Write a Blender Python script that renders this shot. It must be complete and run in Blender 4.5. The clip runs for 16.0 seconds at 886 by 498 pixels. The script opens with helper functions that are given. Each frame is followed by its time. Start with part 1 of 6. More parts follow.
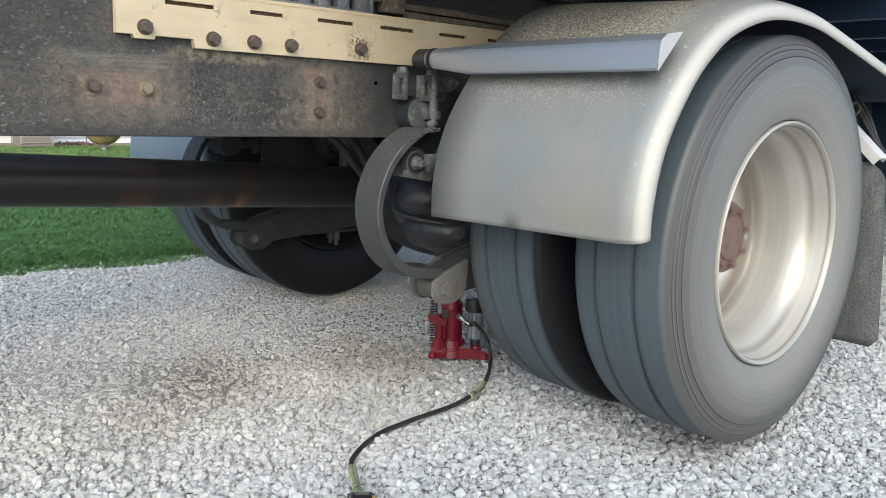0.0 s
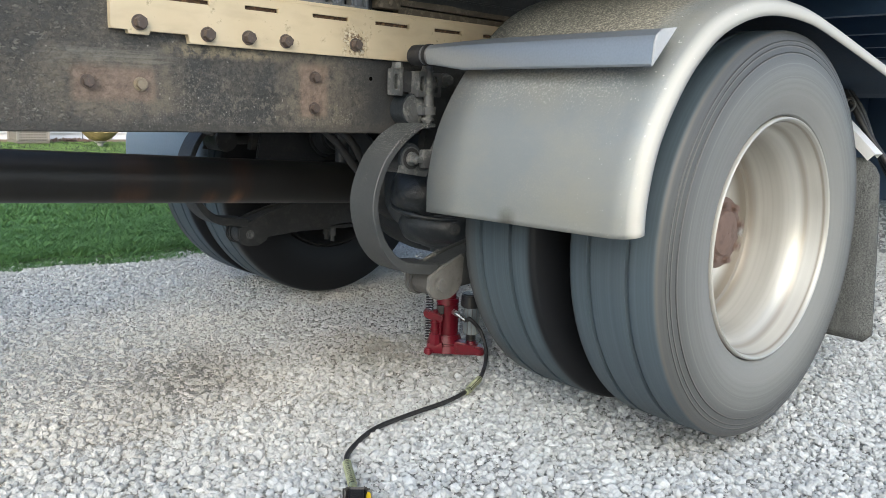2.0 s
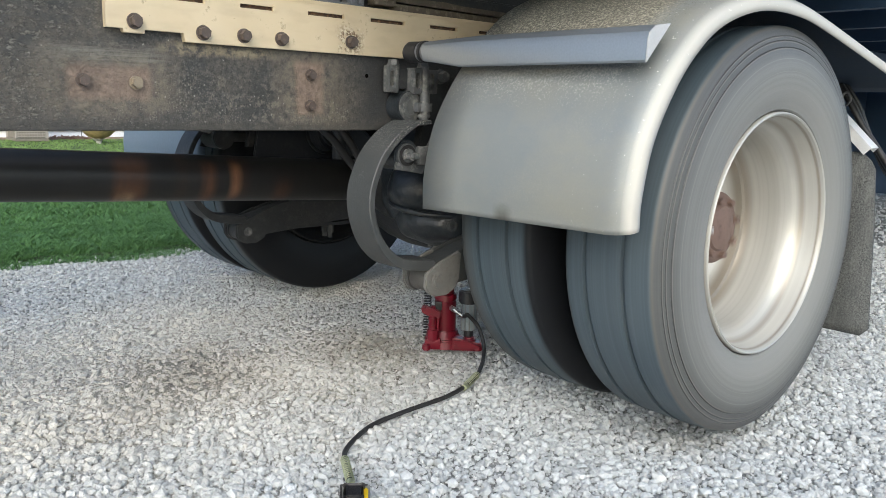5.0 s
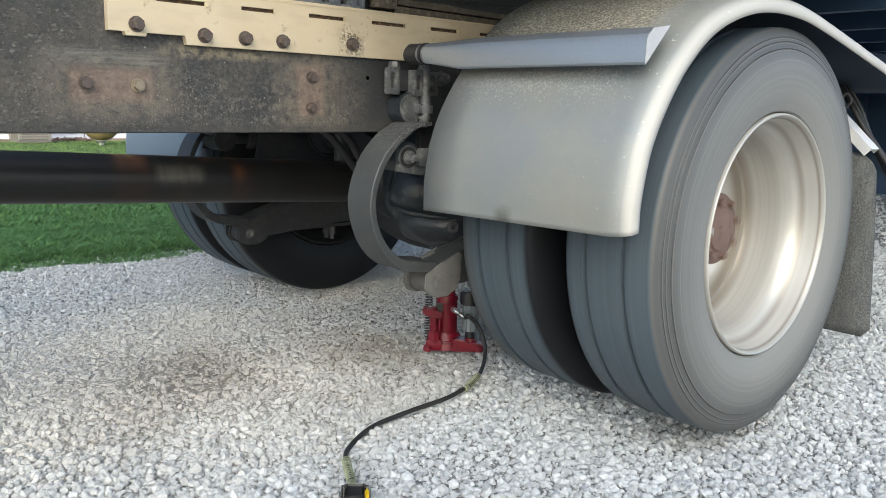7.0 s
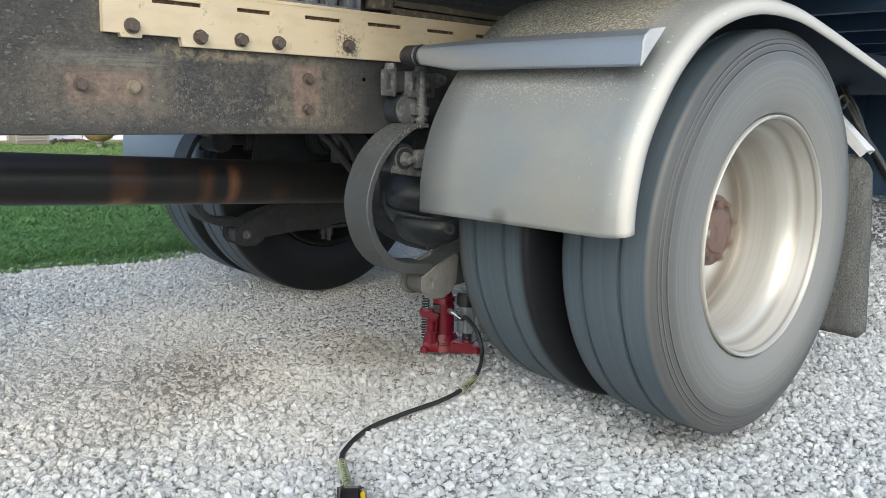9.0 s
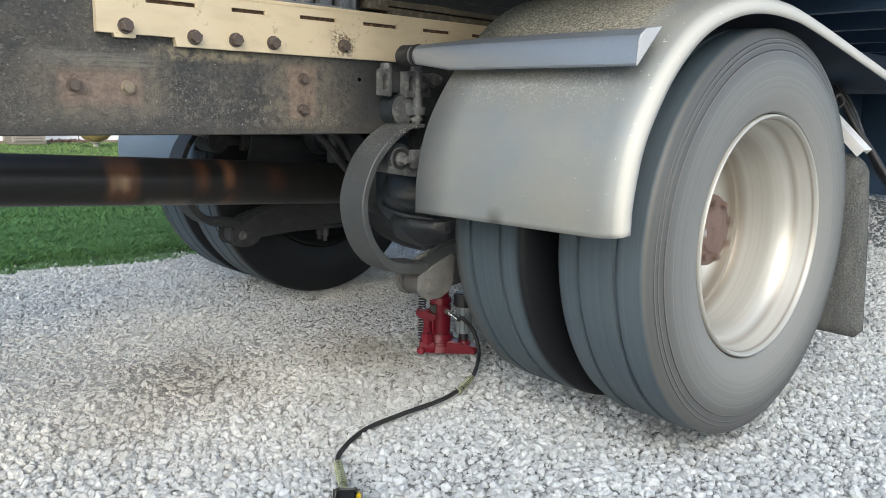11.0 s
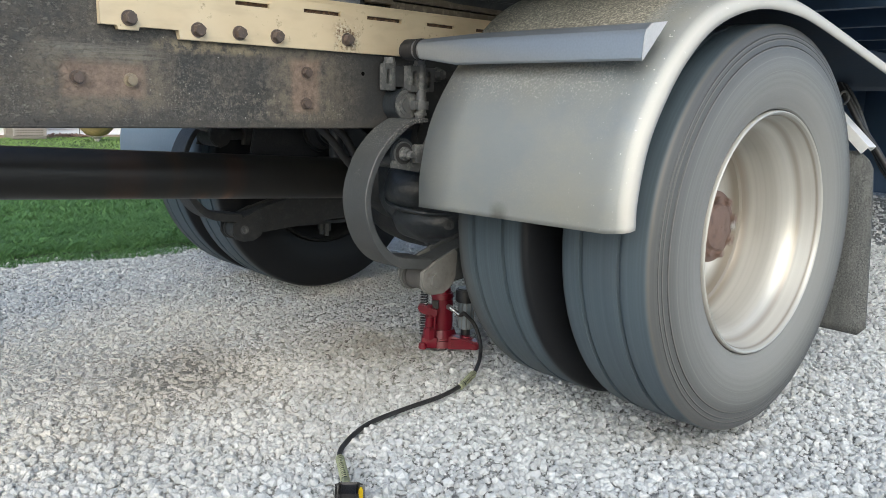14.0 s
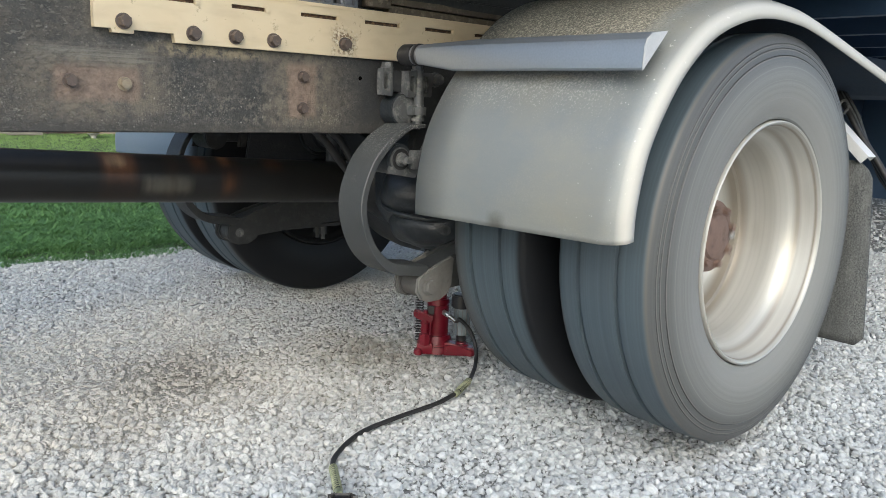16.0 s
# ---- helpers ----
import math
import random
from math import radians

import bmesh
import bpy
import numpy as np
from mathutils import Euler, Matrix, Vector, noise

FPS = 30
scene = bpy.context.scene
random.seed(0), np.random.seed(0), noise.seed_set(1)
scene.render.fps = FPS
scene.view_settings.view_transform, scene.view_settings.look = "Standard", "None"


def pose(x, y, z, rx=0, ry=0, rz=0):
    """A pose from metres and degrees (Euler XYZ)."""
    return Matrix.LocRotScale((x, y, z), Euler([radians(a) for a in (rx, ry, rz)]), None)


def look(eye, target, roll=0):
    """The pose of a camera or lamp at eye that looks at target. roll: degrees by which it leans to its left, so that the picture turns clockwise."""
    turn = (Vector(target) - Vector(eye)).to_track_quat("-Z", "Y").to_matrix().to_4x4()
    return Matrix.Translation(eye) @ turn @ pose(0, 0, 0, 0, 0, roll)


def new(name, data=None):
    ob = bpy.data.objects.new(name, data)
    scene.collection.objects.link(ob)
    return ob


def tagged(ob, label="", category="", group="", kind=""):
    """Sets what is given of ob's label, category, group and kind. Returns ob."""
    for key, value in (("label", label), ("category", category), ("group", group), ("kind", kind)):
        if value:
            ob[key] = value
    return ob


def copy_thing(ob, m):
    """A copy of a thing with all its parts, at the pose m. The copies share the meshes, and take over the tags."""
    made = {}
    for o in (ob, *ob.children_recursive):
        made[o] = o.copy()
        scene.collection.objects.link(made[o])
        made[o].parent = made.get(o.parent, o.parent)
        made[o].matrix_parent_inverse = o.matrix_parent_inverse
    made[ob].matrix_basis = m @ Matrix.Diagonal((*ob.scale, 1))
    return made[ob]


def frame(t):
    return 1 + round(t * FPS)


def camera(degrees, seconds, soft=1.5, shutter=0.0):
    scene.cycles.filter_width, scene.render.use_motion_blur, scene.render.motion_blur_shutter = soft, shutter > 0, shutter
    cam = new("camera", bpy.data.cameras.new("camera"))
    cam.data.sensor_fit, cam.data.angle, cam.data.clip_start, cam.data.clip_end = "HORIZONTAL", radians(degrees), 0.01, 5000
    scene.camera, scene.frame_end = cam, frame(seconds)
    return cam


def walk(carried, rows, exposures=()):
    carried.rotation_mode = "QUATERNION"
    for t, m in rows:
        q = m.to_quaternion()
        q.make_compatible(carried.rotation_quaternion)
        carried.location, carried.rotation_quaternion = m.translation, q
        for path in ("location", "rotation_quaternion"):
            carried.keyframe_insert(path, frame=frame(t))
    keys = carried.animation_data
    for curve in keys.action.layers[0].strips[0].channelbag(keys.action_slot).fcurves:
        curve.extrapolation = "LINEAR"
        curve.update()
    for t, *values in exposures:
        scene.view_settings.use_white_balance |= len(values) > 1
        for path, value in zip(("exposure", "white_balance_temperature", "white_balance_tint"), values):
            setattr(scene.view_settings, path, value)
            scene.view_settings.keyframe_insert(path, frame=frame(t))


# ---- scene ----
cam = camera(58.2, 16.0, soft=0.55, shutter=0.5)
PATH = [
    (0, (-1.889, -0.866, 0.821), (-0.571, 0.6, 0.483), 1.9),
    (0.5, (-1.887, -0.869, 0.825), (-0.569, 0.597, 0.484), 1.9),
    (1, (-1.89, -0.871, 0.823), (-0.569, 0.592, 0.483), 2.0),
    (1.5, (-1.886, -0.873, 0.817), (-0.564, 0.589, 0.475), 2.0),
    (2, (-1.887, -0.872, 0.819), (-0.565, 0.588, 0.473), 1.9),
    (2.5, (-1.885, -0.875, 0.825), (-0.559, 0.581, 0.475), 2.0),
    (3, (-1.885, -0.878, 0.823), (-0.56, 0.578, 0.472), 1.9),
    (3.5, (-1.882, -0.878, 0.82), (-0.556, 0.577, 0.465), 1.8),
    (4, (-1.882, -0.879, 0.82), (-0.556, 0.575, 0.463), 1.7),
    (6.5, (-1.888, -0.886, 0.828), (-0.573, 0.578, 0.472), 1.5),
    (7, (-1.885, -0.888, 0.825), (-0.568, 0.575, 0.47), 1.5),
    (7.5, (-1.878, -0.888, 0.824), (-0.56, 0.575, 0.473), 1.3),
    (8, (-1.876, -0.889, 0.828), (-0.558, 0.574, 0.475), 1.3),
    (8.5, (-1.879, -0.89, 0.831), (-0.561, 0.572, 0.476), 1.5),
    (9, (-1.88, -0.891, 0.826), (-0.56, 0.57, 0.474), 1.5),
    (11.5, (-1.872, -0.886, 0.827), (-0.547, 0.57, 0.474), 1.4),
    (12, (-1.875, -0.883, 0.826), (-0.553, 0.575, 0.471), 1.3),
    (12.5, (-1.877, -0.879, 0.823), (-0.555, 0.578, 0.466), 1.4),
    (13, (-1.879, -0.875, 0.822), (-0.557, 0.581, 0.46), 1.6),
    (13.5, (-1.879, -0.878, 0.826), (-0.557, 0.579, 0.466), 1.7),
    (14, (-1.875, -0.881, 0.822), (-0.552, 0.575, 0.461), 1.7),
    (14.5, (-1.877, -0.879, 0.82), (-0.554, 0.577, 0.46), 1.7),
    (15, (-1.88, -0.878, 0.826), (-0.554, 0.576, 0.469), 1.9),
    (15.5, (-1.873, -0.88, 0.834), (-0.549, 0.575, 0.476), 2.0),
    (16, (-1.861, -0.866, 0.838), (-0.532, 0.584, 0.476), 2.3),
]
walk(cam, [(t, look(eye, target, roll)) for t, eye, target, roll in PATH], ((0.0, 1.03), (13.1, 1.03), (13.4, 0.945), (16.0, 0.945)))


# ---- light ----
SUN_AZ, SUN_EL = 224.0, 35.0       # degrees: the way to the sun, counted from +x towards +y
world = bpy.data.worlds.new("world")
scene.world = world
world.use_nodes = True
wn = world.node_tree
wn.nodes.clear()
sky = wn.nodes.new("ShaderNodeTexSky")
sky.sky_type, sky.sun_disc = "NISHITA", False
sky.sun_elevation, sky.sun_rotation = radians(SUN_EL), radians(90 - SUN_AZ)
sky.air_density, sky.dust_density, sky.ozone_density = 1.0, 2.0, 1.0
bg = wn.nodes.new("ShaderNodeBackground")
bg.inputs["Strength"].default_value = 0.15
wo = wn.nodes.new("ShaderNodeOutputWorld")
wn.links.new(sky.outputs["Color"], bg.inputs["Color"])
wn.links.new(bg.outputs["Background"], wo.inputs["Surface"])
sun = new("sun", bpy.data.lights.new("sun", "SUN"))
sun.data.energy, sun.data.angle, sun.data.color = 0.86, radians(60), (0.910, 0.985, 0.905)
to_sun = Vector((math.cos(radians(SUN_AZ)) * math.cos(radians(SUN_EL)),
                 math.sin(radians(SUN_AZ)) * math.cos(radians(SUN_EL)), math.sin(radians(SUN_EL))))
sun.matrix_world = look(to_sun * 20, (0, 0, 0))


# ---- materials ----
def rgb(c, k=1.0):
    return (min(c[0] * k, 1), min(c[1] * k, 1), min(c[2] * k, 1), 1)


class Nodes:
    """A small writer for node materials."""

    def __init__(self, name):
        self.m = bpy.data.materials.new(name)
        self.m.use_nodes = True
        self.t = self.m.node_tree
        self.b = self.t.nodes["Principled BSDF"]
        self.co = self.t.nodes.new("ShaderNodeTexCoord").outputs["Object"]

    def link(self, a, b):
        self.t.links.new(a, b)

    def put(self, kind, **ins):
        n = self.t.nodes.new(kind)
        for k, v in ins.items():
            s = n.inputs[k.replace("_", " ")]
            if isinstance(v, bpy.types.NodeSocket):
                self.link(v, s)
            else:
                s.default_value = v
        return n

    def noise(self, scale, detail=4.0, rough=0.6, stretch=None):
        n = self.put("ShaderNodeTexNoise", Scale=scale, Detail=detail, Roughness=rough)
        co = self.co
        if stretch:
            co = self.put("ShaderNodeMapping", Vector=self.co, Scale=stretch).outputs[0]
        self.link(co, n.inputs["Vector"])
        return n.outputs["Fac"]

    def specks(self, scale, lo, hi, share=0.5):
        """Round flecks: 1 inside a share of the cells of a jittered grid."""
        warp = self.put("ShaderNodeTexNoise", Vector=self.co, Scale=scale * 0.9, Detail=3.0)
        w = self.t.nodes.new("ShaderNodeVectorMath")
        w.operation = "MULTIPLY_ADD"
        self.link(warp.outputs["Color"], w.inputs[0])
        w.inputs[1].default_value = (1.1 / scale,) * 3
        self.link(self.co, w.inputs[2])
        v = self.put("ShaderNodeTexVoronoi", Vector=w.outputs[0], Scale=scale)
        dot = self.put("ShaderNodeMapRange", Value=v.outputs["Distance"], From_Min=lo, From_Max=hi, To_Min=1.0, To_Max=0.0).outputs[0]
        pick = self.put("ShaderNodeSeparateColor", Color=v.outputs["Color"]).outputs[0]
        return self.math("MULTIPLY", dot, self.math("LESS_THAN", pick, share))

    def ramp(self, fac, lo, hi, c0=(0, 0, 0, 1), c1=(1, 1, 1, 1)):
        n = self.put("ShaderNodeValToRGB", Fac=fac)
        e = n.color_ramp.elements
        e[0].position, e[0].color = lo, c0
        e[1].position, e[1].color = hi, c1
        return n.outputs["Color"]

    def mix(self, fac, a, b, how="MIX"):
        n = self.t.nodes.new("ShaderNodeMix")
        n.data_type, n.blend_type = "RGBA", how
        for k, v in ((0, fac), (6, a), (7, b)):
            if isinstance(v, bpy.types.NodeSocket):
                self.link(v, n.inputs[k])
            else:
                n.inputs[k].default_value = v
        return n.outputs[2]

    def math(self, op, a, b=0.0):
        n = self.t.nodes.new("ShaderNodeMath")
        n.operation = op
        for k, v in ((0, a), (1, b)):
            if isinstance(v, bpy.types.NodeSocket):
                self.link(v, n.inputs[k])
            else:
                n.inputs[k].default_value = v
        return n.outputs[0]

    def axis(self, i):
        return self.put("ShaderNodeSeparateXYZ", Vector=self.co).outputs[i]

    def within(self, axis, lo, hi, soft, wobble=None):
        """1 where the coordinate lies between lo and hi, fading over soft metres."""
        v = self.axis(axis)
        if wobble is not None:
            v = self.math("ADD", v, wobble)
        mid, half = (lo + hi) / 2, (hi - lo) / 2
        d = self.math("ABSOLUTE", self.math("SUBTRACT", v, mid))
        n = self.put("ShaderNodeMapRange", Value=d, From_Min=half - soft, From_Max=half + soft, To_Min=1.0, To_Max=0.0)
        return n.outputs[0]

    def done(self, colour, rough=0.6, metal=0.0, bump=None, depth=0.002, spec=0.5, coat=0.0):
        for k, v in (("Base Color", colour), ("Roughness", rough), ("Metallic", metal),
                     ("Specular IOR Level", spec), ("Coat Weight", coat)):
            s = self.b.inputs[k]
            if isinstance(v, bpy.types.NodeSocket):
                self.link(v, s)
            else:
                s.default_value = v
        if bump is not None:
            n = self.put("ShaderNodeBump", Height=bump, Distance=depth, Strength=1.0)
            self.link(n.outputs[0], self.b.inputs["Normal"])
        return self.m


def worn(name, c, rough=0.6, metal=0.0, scale=12.0, fine=120.0, vary=0.35, dirt=None, dirt_at=(0.5, 0.7), depth=0.001, coat=0.0, spec=0.5):
    """A surface with broad stains, fine grain, and patches of a second colour."""
    n = Nodes(name)
    big, small = n.noise(scale, 5), n.noise(fine, 3)
    col = n.mix(big, rgb(c, 1 - vary), rgb(c, 1 + vary))
    col = n.mix(n.math("MULTIPLY", n.ramp(small, 0.35, 0.75), 0.25), col, rgb(c, 0.6))
    if dirt:
        col = n.mix(n.ramp(n.noise(scale * 2.3, 8, 0.7), *dirt_at), col, rgb(dirt))
    r = n.math("ADD", n.math("MULTIPLY", big, 0.2), rough - 0.1)
    return n.done(col, r, metal, n.math("ADD", small, n.math("MULTIPLY", big, 0.5)), depth, spec, coat)


def make_rail():
    n = Nodes("frame paint, chipped and rusty")
    wob = n.math("MULTIPLY", n.math("SUBTRACT", n.noise(30, 8, 0.75), 0.5), 0.060)
    slow = n.noise(4.5, 7, 0.65)
    low_half = n.math("ADD", n.math("MULTIPLY", n.within(2, 0.74, 0.860, 0.05), 0.8), 0.2)
    front = n.put("ShaderNodeMapRange", Value=n.axis(0), From_Min=-1.50, From_Max=-1.15, To_Min=1.0, To_Max=0.0).outputs[0]
    # old black paint, blotched grey and brown
    col = n.mix(n.ramp(slow, 0.32, 0.68), (0.026, 0.028, 0.029, 1), (0.070, 0.067, 0.060, 1))
    col = n.mix(n.math("MULTIPLY", n.ramp(n.noise(9, 7, 0.7), 0.44, 0.62), 0.55), col, (0.105, 0.090, 0.070, 1))
    col = n.mix(n.math("MULTIPLY", n.ramp(n.noise(2.2, 5, 0.6, (1, 1, 2)), 0.50, 0.68), 0.5), col, (0.036, 0.041, 0.047, 1))
    # scaly grain all over: pale ridges and dark pits
    grain = n.noise(130, 9, 0.82)
    col = n.mix(n.math("MULTIPLY", n.ramp(grain, 0.53, 0.66), 0.75), col, (0.175, 0.165, 0.140, 1))
    col = n.mix(n.math("MULTIPLY", n.ramp(n.noise(95, 8, 0.8), 0.52, 0.40), 0.55), col, (0.013, 0.014, 0.015, 1))
    # flakes lifting in slanted scales towards the front
    scale = n.noise(75, 7, 0.75, (1.0, 1.0, 1.7))
    col = n.mix(n.math("MULTIPLY", n.math("MULTIPLY", n.ramp(scale, 0.54, 0.60), front), 0.8), col, (0.26, 0.25, 0.22, 1))
    # bare chips in clusters, thickest along the lower half
    where = n.math("MULTIPLY", n.ramp(n.noise(5.5, 8, 0.75), 0.47, 0.58), low_half)
    chips = n.math("MULTIPLY", n.math("MAXIMUM", n.specks(150, 0.12, 0.44, 0.32), n.specks(330, 0.15, 0.5, 0.34)), where)
    col = n.mix(n.math("MULTIPLY", chips, 0.7), col, (0.32, 0.31, 0.27, 1))
    scab = n.math("MULTIPLY", n.math("MULTIPLY", n.ramp(n.noise(55, 8, 0.8), 0.52, 0.57), n.ramp(n.noise(4.0, 5, 0.7), 0.48, 0.58)), low_half)
    col = n.mix(n.math("MULTIPLY", scab, 0.5), col, (0.220, 0.197, 0.155, 1))
    lone = n.math("MULTIPLY", n.specks(90, 0.05, 0.22, 0.10), 0.9)
    col = n.mix(lone, col, (0.42, 0.41, 0.37, 1))
    # tan scuff under the mounting plate
    scuff = n.math("MULTIPLY", n.math("MULTIPLY", n.within(0, -1.16, -0.90, 0.04, wob), n.within(2, 0.917, 0.938, 0.007, n.math("MULTIPLY", wob, 0.5))), n.ramp(n.noise(45, 7, 0.75), 0.42, 0.55))
    col = n.mix(n.math("MULTIPLY", scuff, 0.75), col, (0.30, 0.25, 0.165, 1))
    # dirt halo and brushed strokes round the two rusty bolt pads
    halo = pads = strokes = None
    for x0, x1, z0, z1 in ((-1.362, -1.192, 0.814, 0.882), (-0.838, -0.758, 0.788, 0.916)):
        h = n.math("MULTIPLY", n.within(0, x0 - 0.05, x1 + 0.05, 0.03, wob), n.within(2, z0 - 0.035, z1 + 0.03, 0.02, wob))
        p = n.math("MULTIPLY", n.within(0, x0, x1, 0.007, n.math("MULTIPLY", wob, 0.5)), n.within(2, z0, z1, 0.007, n.math("MULTIPLY", wob, 0.5)))
        halo = h if halo is None else n.math("MAXIMUM", halo, h)
        pads = p if pads is None else n.math("MAXIMUM", pads, p)
    strokes = n.math("MULTIPLY", n.math("MULTIPLY", n.within(0, -1.40, -1.16, 0.04, wob), n.within(2, 0.884, 0.922, 0.010, n.math("MULTIPLY", wob, 0.4))), n.ramp(n.noise(9, 5, 0.7, (1, 1, 28)), 0.40, 0.62))
    col = n.mix(n.math("MULTIPLY", n.math("MULTIPLY", halo, n.ramp(n.noise(34, 7, 0.75), 0.36, 0.58)), 0.65), col, (0.190, 0.162, 0.122, 1))
    col = n.mix(n.math("MULTIPLY", strokes, 0.75), col, (0.185, 0.180, 0.158, 1))
    rc = n.mix(n.ramp(n.noise(60, 7, 0.75), 0.35, 0.65), (0.120, 0.086, 0.066, 1), (0.250, 0.188, 0.148, 1))
    col = n.mix(n.math("MULTIPLY", n.math("MULTIPLY", pads, n.ramp(n.noise(26, 7, 0.75), 0.24, 0.40)), 0.9), col, rc)
    low = n.within(2, 0.73, 0.769, 0.006, n.math("MULTIPLY", wob, 0.2))
    col = n.mix(n.math("MULTIPLY", low, 0.55), col, (0.046, 0.043, 0.038, 1))
    grease = n.math("MULTIPLY", n.within(0, -0.64, -0.30, 0.03, wob), n.within(2, 0.765, 1.1, 0.02, wob))
    col = n.mix(n.math("MULTIPLY", grease, 0.8), col, (0.022, 0.024, 0.026, 1))
    relief = n.math("ADD", n.math("MULTIPLY", n.math("MAXIMUM", chips, n.math("MULTIPLY", n.ramp(scale, 0.54, 0.60), front)), 0.6),
                    n.math("ADD", n.math("MULTIPLY", grain, 0.7), n.math("ADD", n.math("MULTIPLY", n.noise(16, 4, 0.6), 0.8), n.math("MULTIPLY", pads, -0.5))))
    return n.done(col, 0.58, 0.0, relief, 0.0032)


def make_fender():
    n = Nodes("brushed aluminium with road dust")
    streak = n.noise(18, 3, 0.5, (8, 0.6, 8))
    big, fine = n.noise(3.5, 4), n.noise(260, 3, 0.7)
    film = n.ramp(n.noise(2.2, 6, 0.65, (1, 1, 1.4)), 0.36, 0.66)
    col = n.mix(film, (0.228, 0.252, 0.258, 1), (0.310, 0.300, 0.250, 1))
    col = n.mix(n.math("MULTIPLY", fine, 0.35), col, (0.20, 0.20, 0.188, 1))
    grit = n.math("MULTIPLY", n.ramp(n.noise(320, 4, 0.8), 0.50, 0.66), n.ramp(n.noise(6, 5, 0.7), 0.35, 0.7))
    col = n.mix(n.math("MULTIPLY", grit, 0.35), col, (0.46, 0.44, 0.38, 1))
    # bright light on the rolled lip, put into a paler colour
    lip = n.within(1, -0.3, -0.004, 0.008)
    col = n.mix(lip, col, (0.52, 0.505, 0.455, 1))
    wob = n.math("MULTIPLY", n.math("SUBTRACT", n.noise(40, 6, 0.75), 0.5), 0.10)
    # dried splashes: a speckled band under the cover that thins out downwards, and a thick coat on top
    fade = n.put("ShaderNodeMapRange", Value=n.math("ADD", n.axis(2), n.math("MULTIPLY", wob, 0.7)), From_Min=0.820, From_Max=0.915, To_Min=0.0, To_Max=1.0).outputs[0]
    band = n.math("MULTIPLY", fade, n.within(1, 0.075, 1.5, 0.04, wob))
    top = n.within(2, 0.975, 1.30, 0.02, wob)
    speck = n.put("ShaderNodeMapRange", Value=n.math("ADD", n.noise(190, 5, 0.74), n.math("MULTIPLY", band, 0.15)), From_Min=0.59, From_Max=0.67, To_Min=0.0, To_Max=1.0).outputs[0]
    side = n.math("MULTIPLY", n.math("MULTIPLY", speck, n.math("GREATER_THAN", band, 0.02)), 0.7)
    dust = n.math("MAXIMUM", side, n.math("MULTIPLY", n.math("MULTIPLY", top, 0.95), n.within(1, 0.095, 1.5, 0.022, n.math("MULTIPLY", wob, 0.4))))
    flecks = n.math("MULTIPLY", n.ramp(n.noise(120, 2, 0.5), 0.70, 0.74), n.within(1, -0.04, 0.10, 0.04))
    dustc = n.mix(n.ramp(n.noise(170, 7, 0.82), 0.47, 0.60), (0.120, 0.113, 0.090, 1), (0.47, 0.435, 0.34, 1))
    dustc = n.mix(n.math("LESS_THAN", n.axis(2), 0.93), dustc, (0.47, 0.465, 0.43, 1))
    col = n.mix(dust, col, dustc)
    col = n.mix(n.math("MULTIPLY", flecks, 0.55), col, (0.8, 0.78, 0.72, 1))
    # shade of a dent in the sheet, painted as a dark blotch
    dent_shade = n.math("MULTIPLY", n.math("MULTIPLY", n.within(1, 0.285, 0.325, 0.012), n.within(2, 0.56, 0.606, 0.012, n.math("MULTIPLY", wob, 0.2))), 0.75)
    col = n.mix(dent_shade, col, (0.10, 0.095, 0.085, 1))
    metal = n.math("SUBTRACT", 0.26, n.math("MULTIPLY", dust, 0.26))
    rough = n.math("ADD", n.math("ADD", n.math("ADD", n.math("MULTIPLY", streak, 0.12), n.math("MULTIPLY", lip, 0.15)), 0.43), n.math("MULTIPLY", dust, 0.4))
    return n.done(col, rough, metal, n.math("ADD", n.math("MULTIPLY", fine, 0.5), n.math("MULTIPLY", dust, n.noise(150, 5, 0.75))), 0.00035)


